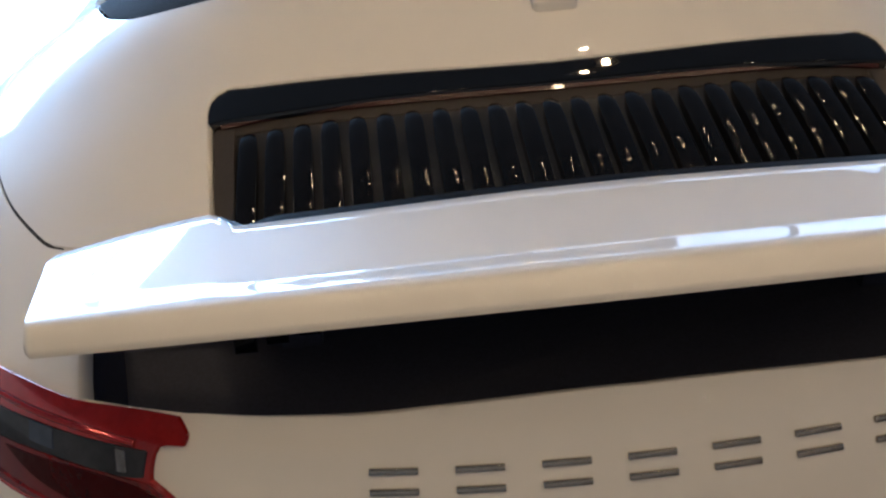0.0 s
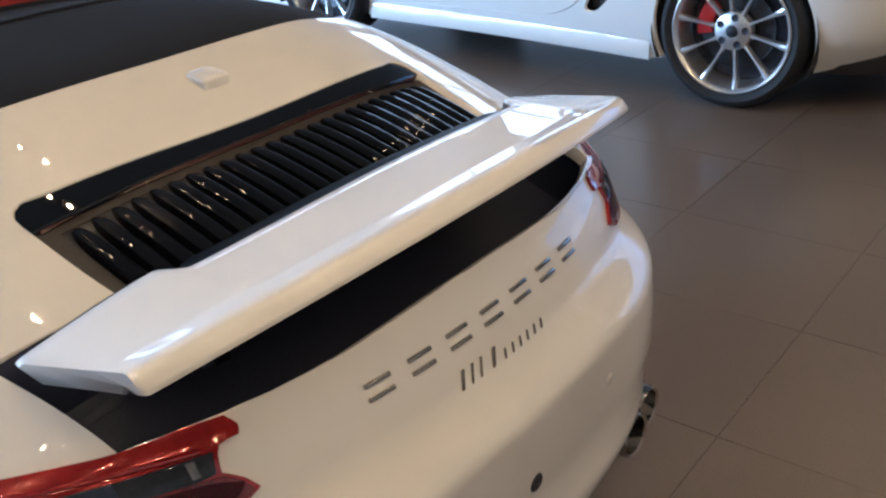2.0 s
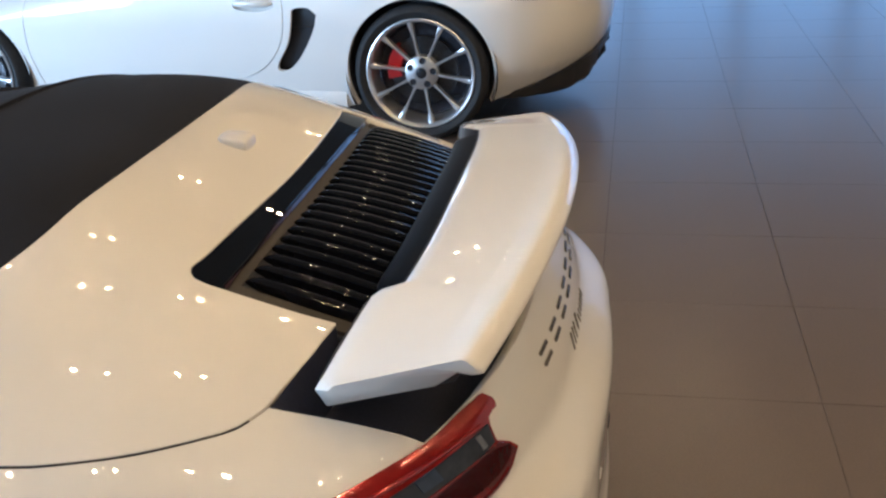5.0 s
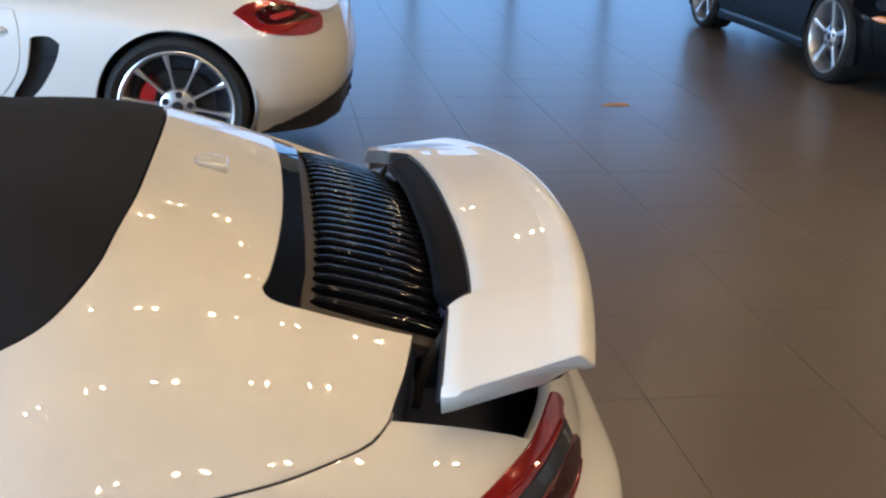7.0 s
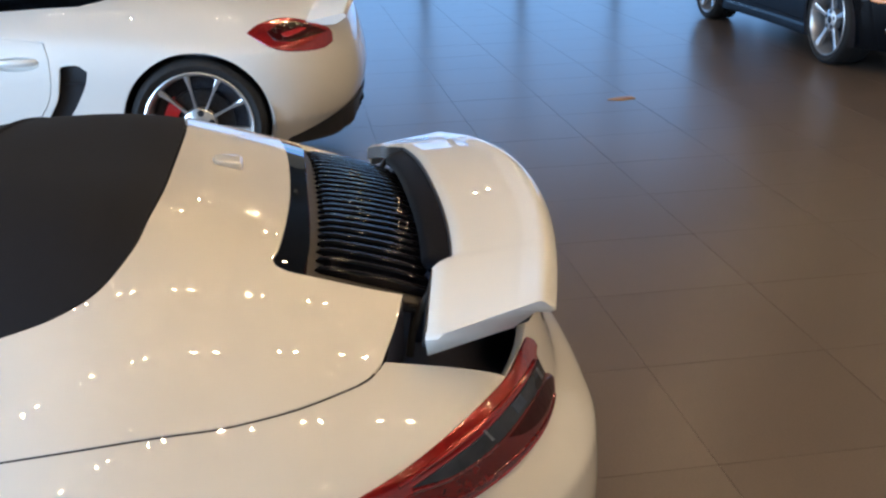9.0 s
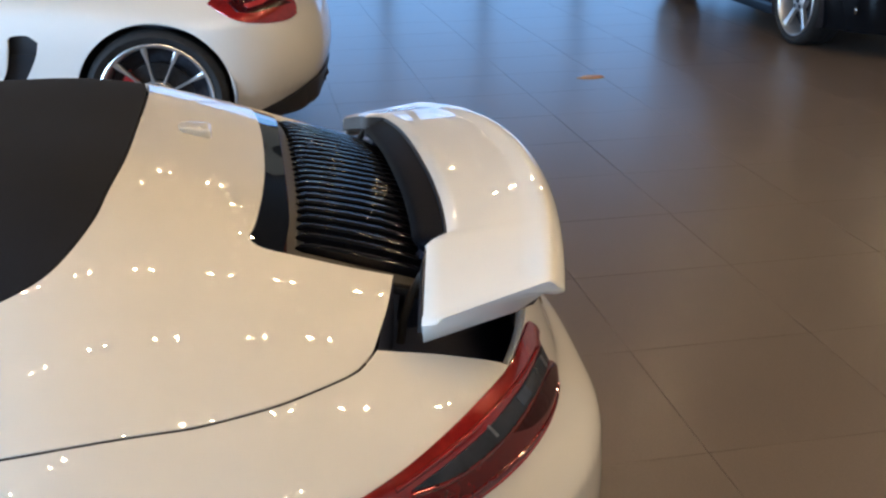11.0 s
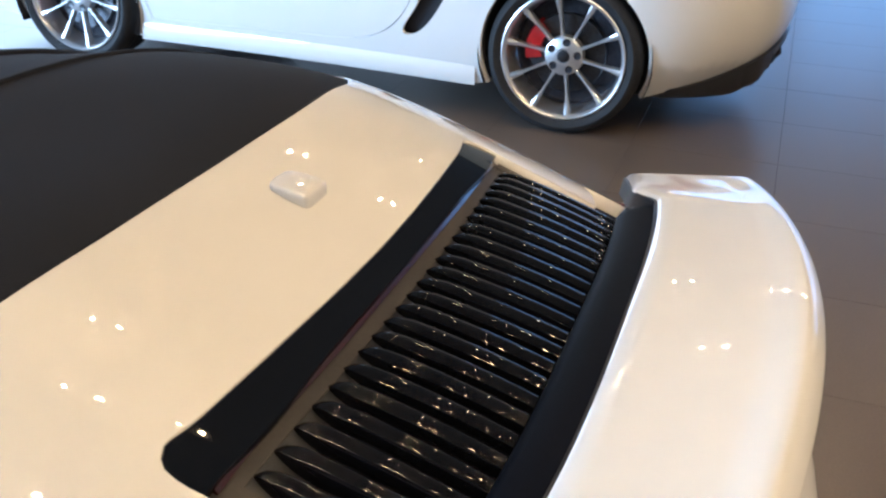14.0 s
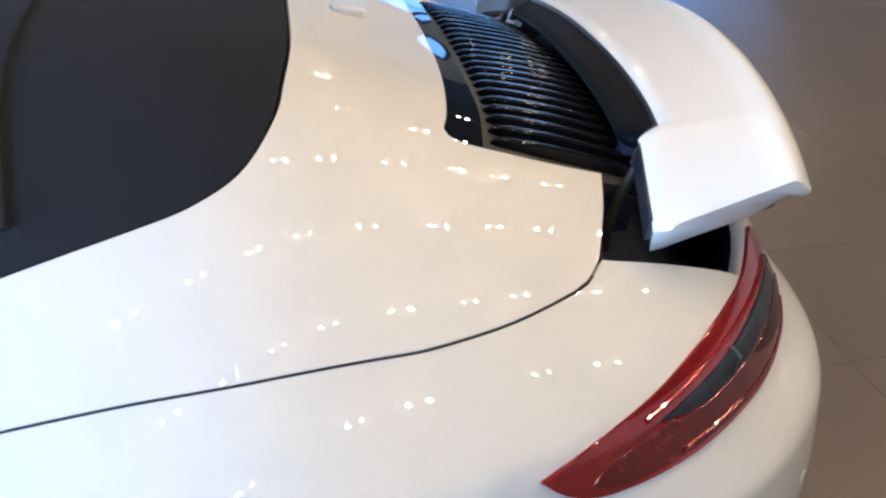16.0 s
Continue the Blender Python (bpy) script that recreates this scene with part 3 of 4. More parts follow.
def convertible():
    car = thing("convertible_car", "cream-white convertible sports car with raised rear spoiler and open roof", "car")
    rear_axle, front_axle = 1.12, 3.57
    outer = sill_loop(BODY, 0.335, rear_axle, front_axle)
    cockpit = [(-0.765, 1.34), (-0.75, 1.7), (-0.735, 2.2), (-0.69, 2.62), (-0.52, 2.84), (-0.25, 2.93), (-0.0001, 2.95)]
    hole = on_deck(BODY, LIP, WELL_SIDE, WELL_WALL, SEAM, cockpit)
    body = link_mesh("body", skin(BODY, [outer, hole], 0.0088, rim=0.02), WHITE_PAINT, car, "glossy cream-white painted body")
    # the deck lid round the grille
    lid_outer = inset(smooth_path(SEAM, step=0.02, closed=False), 0.0036)
    lid = np.vstack([smooth_path([(-0.0001, 0.633)] + GRILLE_TOP[-2::-1], step=0.01, closed=False),
                     smooth_path(GRILLE_SIDE[::-1], step=0.01, closed=False)[1:],
                     smooth_path([(-0.379, 0.468), (-0.45, 0.487), tuple(lid_outer[0])], step=0.01, closed=False)[1:], lid_outer[1:],
                     [(-0.76, 1.336)], inset(smooth_path(TOP_EDGE, step=0.01, closed=False), -0.002)[::-1]])
    link_mesh("deck_lid", skin(BODY, [BODY.top(both_sides(lid))], 0.014, rim=0.014), WHITE_PAINT, car, "cream-white deck lid round the engine grille")
    # dark tube added in the lid's gap to stand in for its shade
    for sign in (1, -1):
        gap = BODY.top(inset(smooth_path(SEAM[1:-1], step=0.03, closed=False), 0.002)) * (sign, 1, 1)
        part("lid_seal", tube([tuple(q) for q in gap - 0.006 * BODY.normal(gap)], 0.0042, 6), RUBBER, car)
    # black cloth cover
    cover = np.vstack([inset(smooth_path(TOP_EDGE, step=0.015, closed=False), 0.003), smooth_path([(-0.655, 1.336), (-0.5, 1.37), (-0.25, 1.385), (-0.0001, 1.39)], step=0.02, closed=False)])
    link_mesh("roof_cover", skin(BODY, [BODY.top(both_sides(cover))], 0.02, lift=-0.002, rim=0.03), FABRIC, car, "matt black folded cloth roof")
    edge = smooth_path([(-0.64, 1.34), (-0.5, 1.365), (-0.25, 1.385), (0, 1.39), (0.25, 1.385), (0.5, 1.365), (0.64, 1.34)], step=0.04, closed=False)
    part("cover_hem", tube([tuple(q) for q in BODY.top(edge) - (0, 0, 0.006)], 0.012, 8), FABRIC, car)
    ridge = smooth_path([(-0.56, 1.12), (-0.3, 1.16), (0, 1.17), (0.3, 1.16), (0.56, 1.12)], step=0.04, closed=False)
    part("cover_seam", tube([tuple(q) for q in BODY.top(ridge) - (0, 0, 0.001)], 0.004, 6), FABRIC, car)
    # dark shell added under the skin, which stands in for shade in the gaps
    dark_hole = on_deck(BODY, inset(smooth_path(LIP, step=0.02, closed=False), -0.0), WELL_SIDE, WELL_WALL, [(-0.53, 0.512), (-0.379, 0.468)], GRILLE_SIDE, GRILLE_TOP, close=True)
    link_mesh("inner_shell", skin(BODY, [outer, dark_hole, on_deck(BODY, [(-0.0001, 1.39), (-0.25, 1.385), (-0.5, 1.365), (-0.70, 1.345)], [(-0.70, 1.345), (-0.69, 1.7), (-0.67, 2.2), (-0.62, 2.6), (-0.45, 2.8), (-0.25, 2.88), (-0.0001, 2.9)])], 0.05, lift=-0.024, rim=0), MATT_BLACK, car)
    # spoiler well
    well = on_deck(BODY, LIP, WELL_SIDE, WELL_WALL, [(-0.53, 0.512), (-0.379, 0.468)], GRILLE_SIDE, GRILLE_TOP)
    rings = []
    for k, s in enumerate(np.linspace(0, 1, 6)):
        mid = well.mean(0)
        rings.append([tuple(mid + (q - mid) * (1.004 - 0.05 * s) - np.array((0, 0, 0.004 + 0.105 * s))) for q in well])
    bm = loft(rings, caps=False)
    bm.faces.new([v for v in bm.verts][-len(well):])
    part("spoiler_well", bm, HAZED_BLACK, car, "black plastic spoiler well")
    # smooth strip above the fins, brake light and fin backing
    strip_low = [(-0.391, 0.618), (-0.3, 0.605), (-0.2, 0.603), (-0.0001, 0.602)]
    strip = np.vstack([smooth_path(strip_low[::-1], step=0.01, closed=False), smooth_path([(-0.391, 0.63), (-0.387, 0.65), (-0.37, 0.661), (-0.33, 0.651), (-0.24, 0.64), (-0.12, 0.633), (-0.0001, 0.631)], step=0.01, closed=False)])
    link_mesh("grille_strip", skin(BODY, [BODY.top(both_sides(strip))], 0.012, lift=-0.003, rim=0.016), GLOSS_BLACK, car, "glossy black strip above the grille")
    line = smooth_path([(-0.375, 0.617), (-0.2, 0.605), (0, 0.604), (0.2, 0.605), (0.375, 0.617)], step=0.02, closed=False)
    part("brake_light", tube([tuple(q) for q in BODY.top(line) - (0, -0.003, 0.0135)], 0.0055, 6, flat=1.0), BRAKE_RED, car, "dark red high brake light strip")
    floor_run = np.vstack([smooth_path([(-0.0001, 0.34), (-0.381, 0.36)], step=0.02, closed=False), smooth_path([(-0.381, 0.40), (-0.389, 0.6)], step=0.02, closed=False), smooth_path([(-0.385, 0.624), (-0.2, 0.602), (-0.0001, 0.598)], step=0.02, closed=False)])
    link_mesh("fin_tray", skin(BODY, [BODY.top(both_sides(floor_run))], 0.03, lift=-0.017, rim=0.01), SATIN_BLACK, car, "dark tray under the grille fins")
    band = np.vstack([smooth_path([(-0.0001, 0.582), (-0.2, 0.585), (-0.385, 0.60)], step=0.01, closed=False), smooth_path([(-0.386, 0.622), (-0.2, 0.604), (-0.0001, 0.602)], step=0.01, closed=False)])
    link_mesh("fin_rail", skin(BODY, [BODY.top(both_sides(band))], 0.012, lift=-0.0145, rim=0.006), BROWN_BLACK, car, "dusty dark rail behind the grille fins")
    # ledges beside the fins
    for sign in (1, -1):
        run = smooth_path([(-0.387, 0.61), (-0.363, 0.606)], [(-0.363, 0.606), (-0.360, 0.5), (-0.357, 0.40)], [(-0.357, 0.40), (-0.376, 0.40)], [(-0.376, 0.40), (-0.382, 0.5), (-0.387, 0.61)], step=0.01)
        ledge = BODY.top(run) * (sign, 1, 1)
        link_mesh("grille_ledge", skin(BODY, [ledge], 0.012, lift=-0.0105, rim=0.008), BROWN_BLACK, car, "dusty dark ledge beside the grille fins")
    n = 24
    across = [(math.sin(a) / math.sin(radians(19)), (1 - math.cos(a)) / math.sin(radians(19))) for a in radians(19) * np.linspace(1, -1, 13)]
    for i in range(n):
        x = -0.343 + 0.686 * i / (n - 1)
        start = 0.588 + 0.016 * (abs(x) / 0.37) ** 2.2
        ys = np.r_[start, start - 0.008, start - 0.018, np.linspace(start - 0.03, 0.335, 15)]
        base = BODY.top(np.c_[np.full(18, x), ys])
        arch = np.polyfit(base[:, 1], base[:, 2], 1)
        rings = []
        for s, (_, y, _) in enumerate(base):
            w = 0.0102 * (0.15, 0.5, 0.78, 0.95)[s] if s < 4 else 0.0102
            h = 0.013 * (0.3, 0.75, 0.95, 1.0)[s] if s < 4 else 0.013
            k = (start - y) / (start - 0.335)
            z = np.polyval(arch, y) - 0.0205 + 0.034 * k * (1 - k)
            rings.append([(x + w * u, y, z + h - w * v) for u, v in across] + [(x - w, y, z - 0.006), (x + w, y, z - 0.006)])
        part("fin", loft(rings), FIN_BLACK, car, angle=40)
    # small body-coloured housing in front of the grille
    rings = []
    for d, h in ((1.0, -0.3), (1.0, 0.5), (0.985, 0.72), (0.95, 0.87), (0.89, 0.96), (0.8, 1.0), (0.4, 1.03), (0.02, 1.04)):
        ring = []
        for a in np.linspace(0, 2 * math.pi, 49)[:-1]:
            c, v = math.cos(a), math.sin(a)
            along = math.copysign(abs(v) ** 0.22, v)
            x = 0.0205 + 0.0265 * d * math.copysign(abs(c) ** 0.22, c) * (1 - 0.08 * max(0, along))
            y = 0.7445 + 0.0265 * d * along - 0.25 * (x - 0.0205) ** 2 / 0.0265 * (1 if v > 0 else 0)
            tall = 0.0035 + 0.0115 * min(1, max(0, (0.772 - y) / 0.05)) ** 0.7
            ring.append((x, y, float(BODY.top([(x, y)])[0][2]) + tall * h))
        rings.append(ring)
    part("lid_bump", loft(rings), WHITE_PAINT, car, "small white housing on the deck lid", angle=50)
    spoiler(car)
    for sign in (-1, 1):
        tail_light(car, sign)
    lettering(car)
    lower_rear(car)
    for sign, turn in ((-1, 0), (1, 180)):
        for y in (rear_axle, front_axle):
            wheel(car, (sign * 0.872, y, 0.34), turn, phase=0.3)
            arch_liner(car, y, 0.335, sign, x=0.89)
    cabin(car, outer)
    return car


def spoiler(car):
    """The raised wing: white top with turned-down ends, black body under it."""

    def section(x, under):
        ax = abs(x)
        step_in = np.clip((ax - 0.338) / 0.03, 0, 1)
        step_in = step_in**2 * (3 - 2 * step_in)
        yf = (0.366 + 0.018 * (ax / 0.34) ** 3) * (1 - step_in) + step_in * (0.419 + 0.034 * np.clip((ax - 0.366) / 0.16, 0, 1))
        zf = 0.938 - 0.020 * (ax / 0.36) ** 2 if ax < 0.36 else 0.918 - 0.046 * ((ax - 0.36) / 0.165) ** 1.2
        q = (ax / 0.525) ** 2
        yt, zt = 0.203 + 0.078 * q, 0.954 - 0.05 * q
        lip = 0.031 - 0.008 * q
        yc, zc, ye = yt - 0.006, zt + 0.0005, yt - 0.0275
        steps = np.linspace(0, 1, 201)
        rest = np.interp(steps, (0, 0.95, 1), (0.088, 0.088, 0.01))
        kick = np.interp(steps, (0, 0.765, 0.815, 0.925, 0.98, 1), (0, 0, 0.13, 0.13, -0.02, 0))
        slope = rest + kick * (1 - np.clip((ax - 0.46) / 0.06, 0, 1))
        height = np.r_[0, np.cumsum((slope[1:] + slope[:-1]) / 2)]
        rise = lambda w: zf + (zc - zf) * float(np.interp(w, steps, height / height[-1]))
        out = [(x, yf, zf - 0.006)]
        for w in (0.05, 0.15, 0.3, 0.45, 0.6, 0.7, 0.735, 0.75, 0.765, 0.78, 0.79, 0.8, 0.815, 0.84, 0.87, 0.9, 0.92, 0.935, 0.945, 0.955, 0.965, 0.975, 0.985, 0.992, 1.0):
            y = yf + (yc - yf) * w
            out.append((x * (1 - 0.052 * w), y, rise(w)))
        for w in (0.12, 0.24, 0.36, 0.48, 0.62, 0.78, 0.92, 1.0):
            out.append((x * (1 - 0.052), yc + (ye - yc) * w, zc - 0.0165 * w * w))
        xl = x * (1 - 0.052)
        if not under:
            out += [(xl, yt - 0.0275, zt - 0.0205), (xl, yt - 0.02, zt - 0.022), (xl, yt + 0.0, zt - 0.019)]
            for s in (0.8, 0.5, 0.2, 0.03):
                out.append((x * (1 - 0.052 * s) * (1 - 0.035 * np.clip((ax - 0.503) / 0.017, 0, 1)), yf + (yt - yf) * s, rise(s * 0.88) - 0.0075 - 0.034 * np.clip((ax - 0.503) / 0.017, 0, 1)))
            return out
        return [(x * 0.999, yf + 0.0015, zf - 0.0045), (x * 0.99, yf + 0.006, zf - 0.03), (x * 0.985, yf - 0.03, zf - 0.062 + 0.03 * q), (x * 0.97, (yf + yt) / 2, zf - 0.058 + 0.03 * q),
                (xl, yt + 0.015, zt - 0.045), (xl, yt + 0.0, zt - 0.022)]

    xs = sorted(set(np.round(np.r_[np.linspace(-0.525, 0.525, 61), np.linspace(0.335, 0.375, 7), -np.linspace(0.335, 0.375, 7), (0.503, 0.508, 0.514, -0.503, -0.508, -0.514)], 4)))
    rings = [section(x, False) for x in xs]
    for k, sign in ((0, -1), (-1, 1)):
        for grow, out in ((0.97, 0.0025), (0.9, 0.004)):
            mid = np.mean(rings[k], axis=0)
            ring = [tuple(mid + (np.array(q) - mid) * (1, grow, grow) + (sign * out, 0, 0)) for q in rings[k]]
            rings = [ring] + rings if k == 0 else rings + [ring]
    wing = part("spoiler", loft(rings), WHITE_PAINT, car, "raised white rear spoiler", angle=50)
    part("spoiler_body", loft([section(x, True) for x in np.linspace(-0.511, 0.511, 41)]), SATIN_BLACK, wing, "black underside of the spoiler")
    for sign in (-1, 1):
        part("hinge_arm", loft([[(sign * (0.3 + dx), y + dy, z) for dx, dy in ((-0.02, -0.022), (0.02, -0.022), (0.02, 0.022), (-0.02, 0.022))] for y, z in ((0.43, 0.76), (0.42, 0.82), (0.40, 0.87), (0.375, 0.905))]), HAZED_BLACK, wing)
        part("strut", tube([(sign * 0.388, 0.462, 0.772), (sign * 0.386, 0.456, 0.81), (sign * 0.381, 0.442, 0.845), (sign * 0.374, 0.42, 0.88)], 0.0065, 8), BROWN_BLACK, wing)
        part("bracket", box((0.034, 0.014, 0.024), pose(sign * 0.366, 0.412, 0.882, 20, 0, 0), 0.003), REFLECTION_METAL, wing, "small pale metal bracket")
    # black lip in front of the white panel, between its forward ends
    rings = []
    for x in np.r_[-np.linspace(0.342, 0.30, 9), np.linspace(-0.28, 0.28, 25), np.linspace(0.30, 0.342, 9)]:
        ax = abs(x)
        out = 0.05 * math.sqrt(max(0.02, 1 - max(0, (ax - 0.295) / 0.048) ** 2))
        yf, zf = 0.366 + 0.018 * (ax / 0.34) ** 3, 0.938 - 0.020 * (ax / 0.36) ** 2
        rings.append([(x, yf - 0.006, zf - 0.009), (x, yf + 0.4 * out, zf - 0.012), (x, yf + 0.75 * out, zf - 0.0165), (x, yf + 0.93 * out, zf - 0.021), (x, yf + out, zf - 0.027), (x, yf + 0.9 * out, zf - 0.036), (x, yf - 0.006, zf - 0.042)])
    part("front_lip", loft(rings), LIP_BLACK, wing, "black plastic front lip of the spoiler")


def tail_light(car, sign):
    def at(points):
        p = np.array(points, float)
        return p * (-sign, 1, 1)

    upper = [(-0.772, 0.632, 0.746), (-0.728, 0.566, 0.753), (-0.679, 0.5, 0.759), (-0.624, 0.437, 0.768), (-0.562, 0.375, 0.777), (-0.504, 0.329, 0.782), (-0.44, 0.297, 0.789), (-0.4, 0.279, 0.79)]
    inner = [(-0.4, 0.279, 0.79), (-0.392, 0.268, 0.779), (-0.397, 0.262, 0.771)]
    notch = [(-0.397, 0.262, 0.771), (-0.42, 0.268, 0.768), (-0.428, 0.262, 0.752), (-0.43, 0.257, 0.741)]
    lobe = [(-0.43, 0.257, 0.741), (-0.412, 0.243, 0.729), (-0.4, 0.235, 0.714)]
    lower = [(-0.4, 0.235, 0.714), (-0.438, 0.246, 0.695), (-0.5, 0.278, 0.686), (-0.58, 0.337, 0.682), (-0.64, 0.395, 0.682), (-0.69, 0.455, 0.684), (-0.73, 0.51, 0.692), (-0.76, 0.56, 0.706), (-0.774, 0.6, 0.727), (-0.772, 0.632, 0.746)]
    loop = smooth_path(upper, inner, notch, lobe, lower)
    lamp = link_mesh("tail_light", skin(BODY, [at(loop)], 0.008, lift=0.006, rim=0.014), RED_LENS, car, "glossy red tail light with a smoked band")
    band = smooth_path([(-0.43, 0.268, 0.764), (-0.49, 0.292, 0.764), (-0.54, 0.324, 0.761), (-0.612, 0.38, 0.754), (-0.66, 0.436, 0.748), (-0.70, 0.49, 0.742)],
                       [(-0.70, 0.49, 0.742), (-0.667, 0.43, 0.732), (-0.63, 0.385, 0.732), (-0.591, 0.347, 0.736), (-0.525, 0.301, 0.742), (-0.455, 0.266, 0.742), (-0.436, 0.26, 0.744)], [(-0.436, 0.26, 0.744), (-0.43, 0.268, 0.764)])
    tub = smooth_path([(-0.43, 0.257, 0.738), (-0.455, 0.266, 0.740), (-0.525, 0.301, 0.740), (-0.591, 0.347, 0.734), (-0.63, 0.385, 0.730), (-0.667, 0.43, 0.730), (-0.70, 0.48, 0.736), (-0.742, 0.55, 0.733)],
                      [(-0.742, 0.55, 0.733), (-0.757, 0.575, 0.722), (-0.75, 0.555, 0.711)],
                      [(-0.75, 0.555, 0.711), (-0.725, 0.51, 0.697), (-0.687, 0.455, 0.689), (-0.64, 0.395, 0.686), (-0.58, 0.337, 0.686), (-0.5, 0.278, 0.690), (-0.44, 0.247, 0.699), (-0.406, 0.237, 0.714)],
                      [(-0.406, 0.237, 0.714), (-0.416, 0.244, 0.728), (-0.43, 0.257, 0.738)])
    link_mesh("lower_lens", skin(BODY, [at(tub)], 0.008, lift=0.0072, rim=0.003), DEEP_RED_LENS, lamp, "deep red lower lens")
    link_mesh("smoked_band", skin(BODY, [at(band)], 0.008, lift=0.0085, rim=0.004), SMOKED, lamp, "smoked clear band")
    high = curve_of([(0.43, 0.764), (0.49, 0.764), (0.54, 0.761), (0.612, 0.754), (0.66, 0.748), (0.70, 0.742)])
    base = curve_of([(0.436, 0.744), (0.455, 0.742), (0.525, 0.742), (0.591, 0.736), (0.63, 0.732), (0.667, 0.732), (0.70, 0.741)])
    # grey and blue patches imitate reflections in the smoked glass
    for a, b, mat in ((0.45, 0.458, REFLECTION_METAL), (0.522, 0.548, BLUE_REFLECTION), (0.60, 0.603, REFLECTION_METAL)):
        run = [(x, float(high(x)) * 0.85 + float(base(x)) * 0.15) for x in np.linspace(a, b, 5)] + [(x, float(high(x)) * 0.15 + float(base(x)) * 0.85) for x in np.linspace(b, a, 5)]
        block = BODY.back([(-x, z) for x, z in run])
        link_mesh("lamp_segment", skin(BODY, [at(block)], 0.008, lift=0.0095, rim=0.002), mat, lamp, "small patch that stands in for a reflection in the smoked band")
    # rounded ribs added along the lens to catch glints of the lamps
    for rib, mat in (([(x, float(high(x)) + 0.0035) for x in np.linspace(0.44, 0.70, 24)], RED_LENS),
                     ([(x, float(base(x)) - 0.006) for x in np.linspace(0.60, 0.695, 12)], DEEP_RED_LENS),
                     ([(x, 0.694 + 2.2 * max(0, 0.5 - x) ** 2) for x in np.linspace(0.435, 0.69, 24)], DEEP_RED_LENS)):
        q = BODY.back([(-x, z) for x, z in rib])
        run = at(q + 0.0062 * BODY.normal(q))
        part("lens_rib", tube([tuple(p) for p in run], 0.0036, 8), mat, lamp)
    # the hollow's shade, painted as a dark patch on the lens
    cavity = smooth_path([(-0.585, 0.34, 0.730), (-0.55, 0.306, 0.737), (-0.5, 0.283, 0.7395), (-0.45, 0.256, 0.738), (-0.414, 0.243, 0.726)],
                         [(-0.414, 0.243, 0.726), (-0.424, 0.243, 0.715), (-0.46, 0.255, 0.708), (-0.51, 0.28, 0.708), (-0.555, 0.31, 0.716), (-0.585, 0.34, 0.730)])
    link_mesh("lens_hollow", skin(BODY, [at(cavity)], 0.008, lift=0.0085, rim=0.004), DARK_RED, lamp, "dark red patch for the shade of the lens hollow")


def lettering(car):
    """Seven plain bright bars and a row of small slanted ones on the tail, for badges."""
    for i in range(7):
        x = -0.219 + 0.073 * i
        zc = 0.751
        for dz, w, h in ((0.0, 0.042, 0.024),):
            q = BODY.back([(x, zc)])[0]
            n = BODY.normal(q[None])[0]
            m = Matrix.Translation(q + 0.001 * n) @ Vector(n).to_track_quat("Z", "Y").to_matrix().to_4x4()
            bm = bmesh.new()
            box((w, 0.006, 0.004), m @ pose(0, h / 2 - 0.003, 0), 0.001, bm=bm)
            box((w, 0.006, 0.004), m @ pose(0, -h / 2 + 0.003, 0), 0.001, bm=bm)
            part("badge_mark", bm, BADGE, car, "dark chrome badge mark")
    widths = [0.006, 0.004, 0.004, 0.007, 0.004, 0.004, 0.004, 0.004, 0.004, 0.004]
    x = -0.096
    for k, w in enumerate(widths):
        tall = 0.026 if k < 4 else 0.014
        q = BODY.back([(x + w / 2, 0.688 + tall / 2)])[0]
        n = BODY.normal(q[None])[0]
        m = Matrix.Translation(q + 0.001 * n) @ Vector(n).to_track_quat("Z", "Y").to_matrix().to_4x4()
        lean = Matrix(((1, 0.35, 0, 0), (0, 1, 0, 0), (0, 0, 1, 0), (0, 0, 0, 1)))
        part("script_mark", box((w, tall, 0.003), m @ lean, 0.001), BADGE, car, "small slanted chrome mark")
        x += w + (0.02 if k == 2 else 0.016 if k == 3 else 0.012) + 0.003


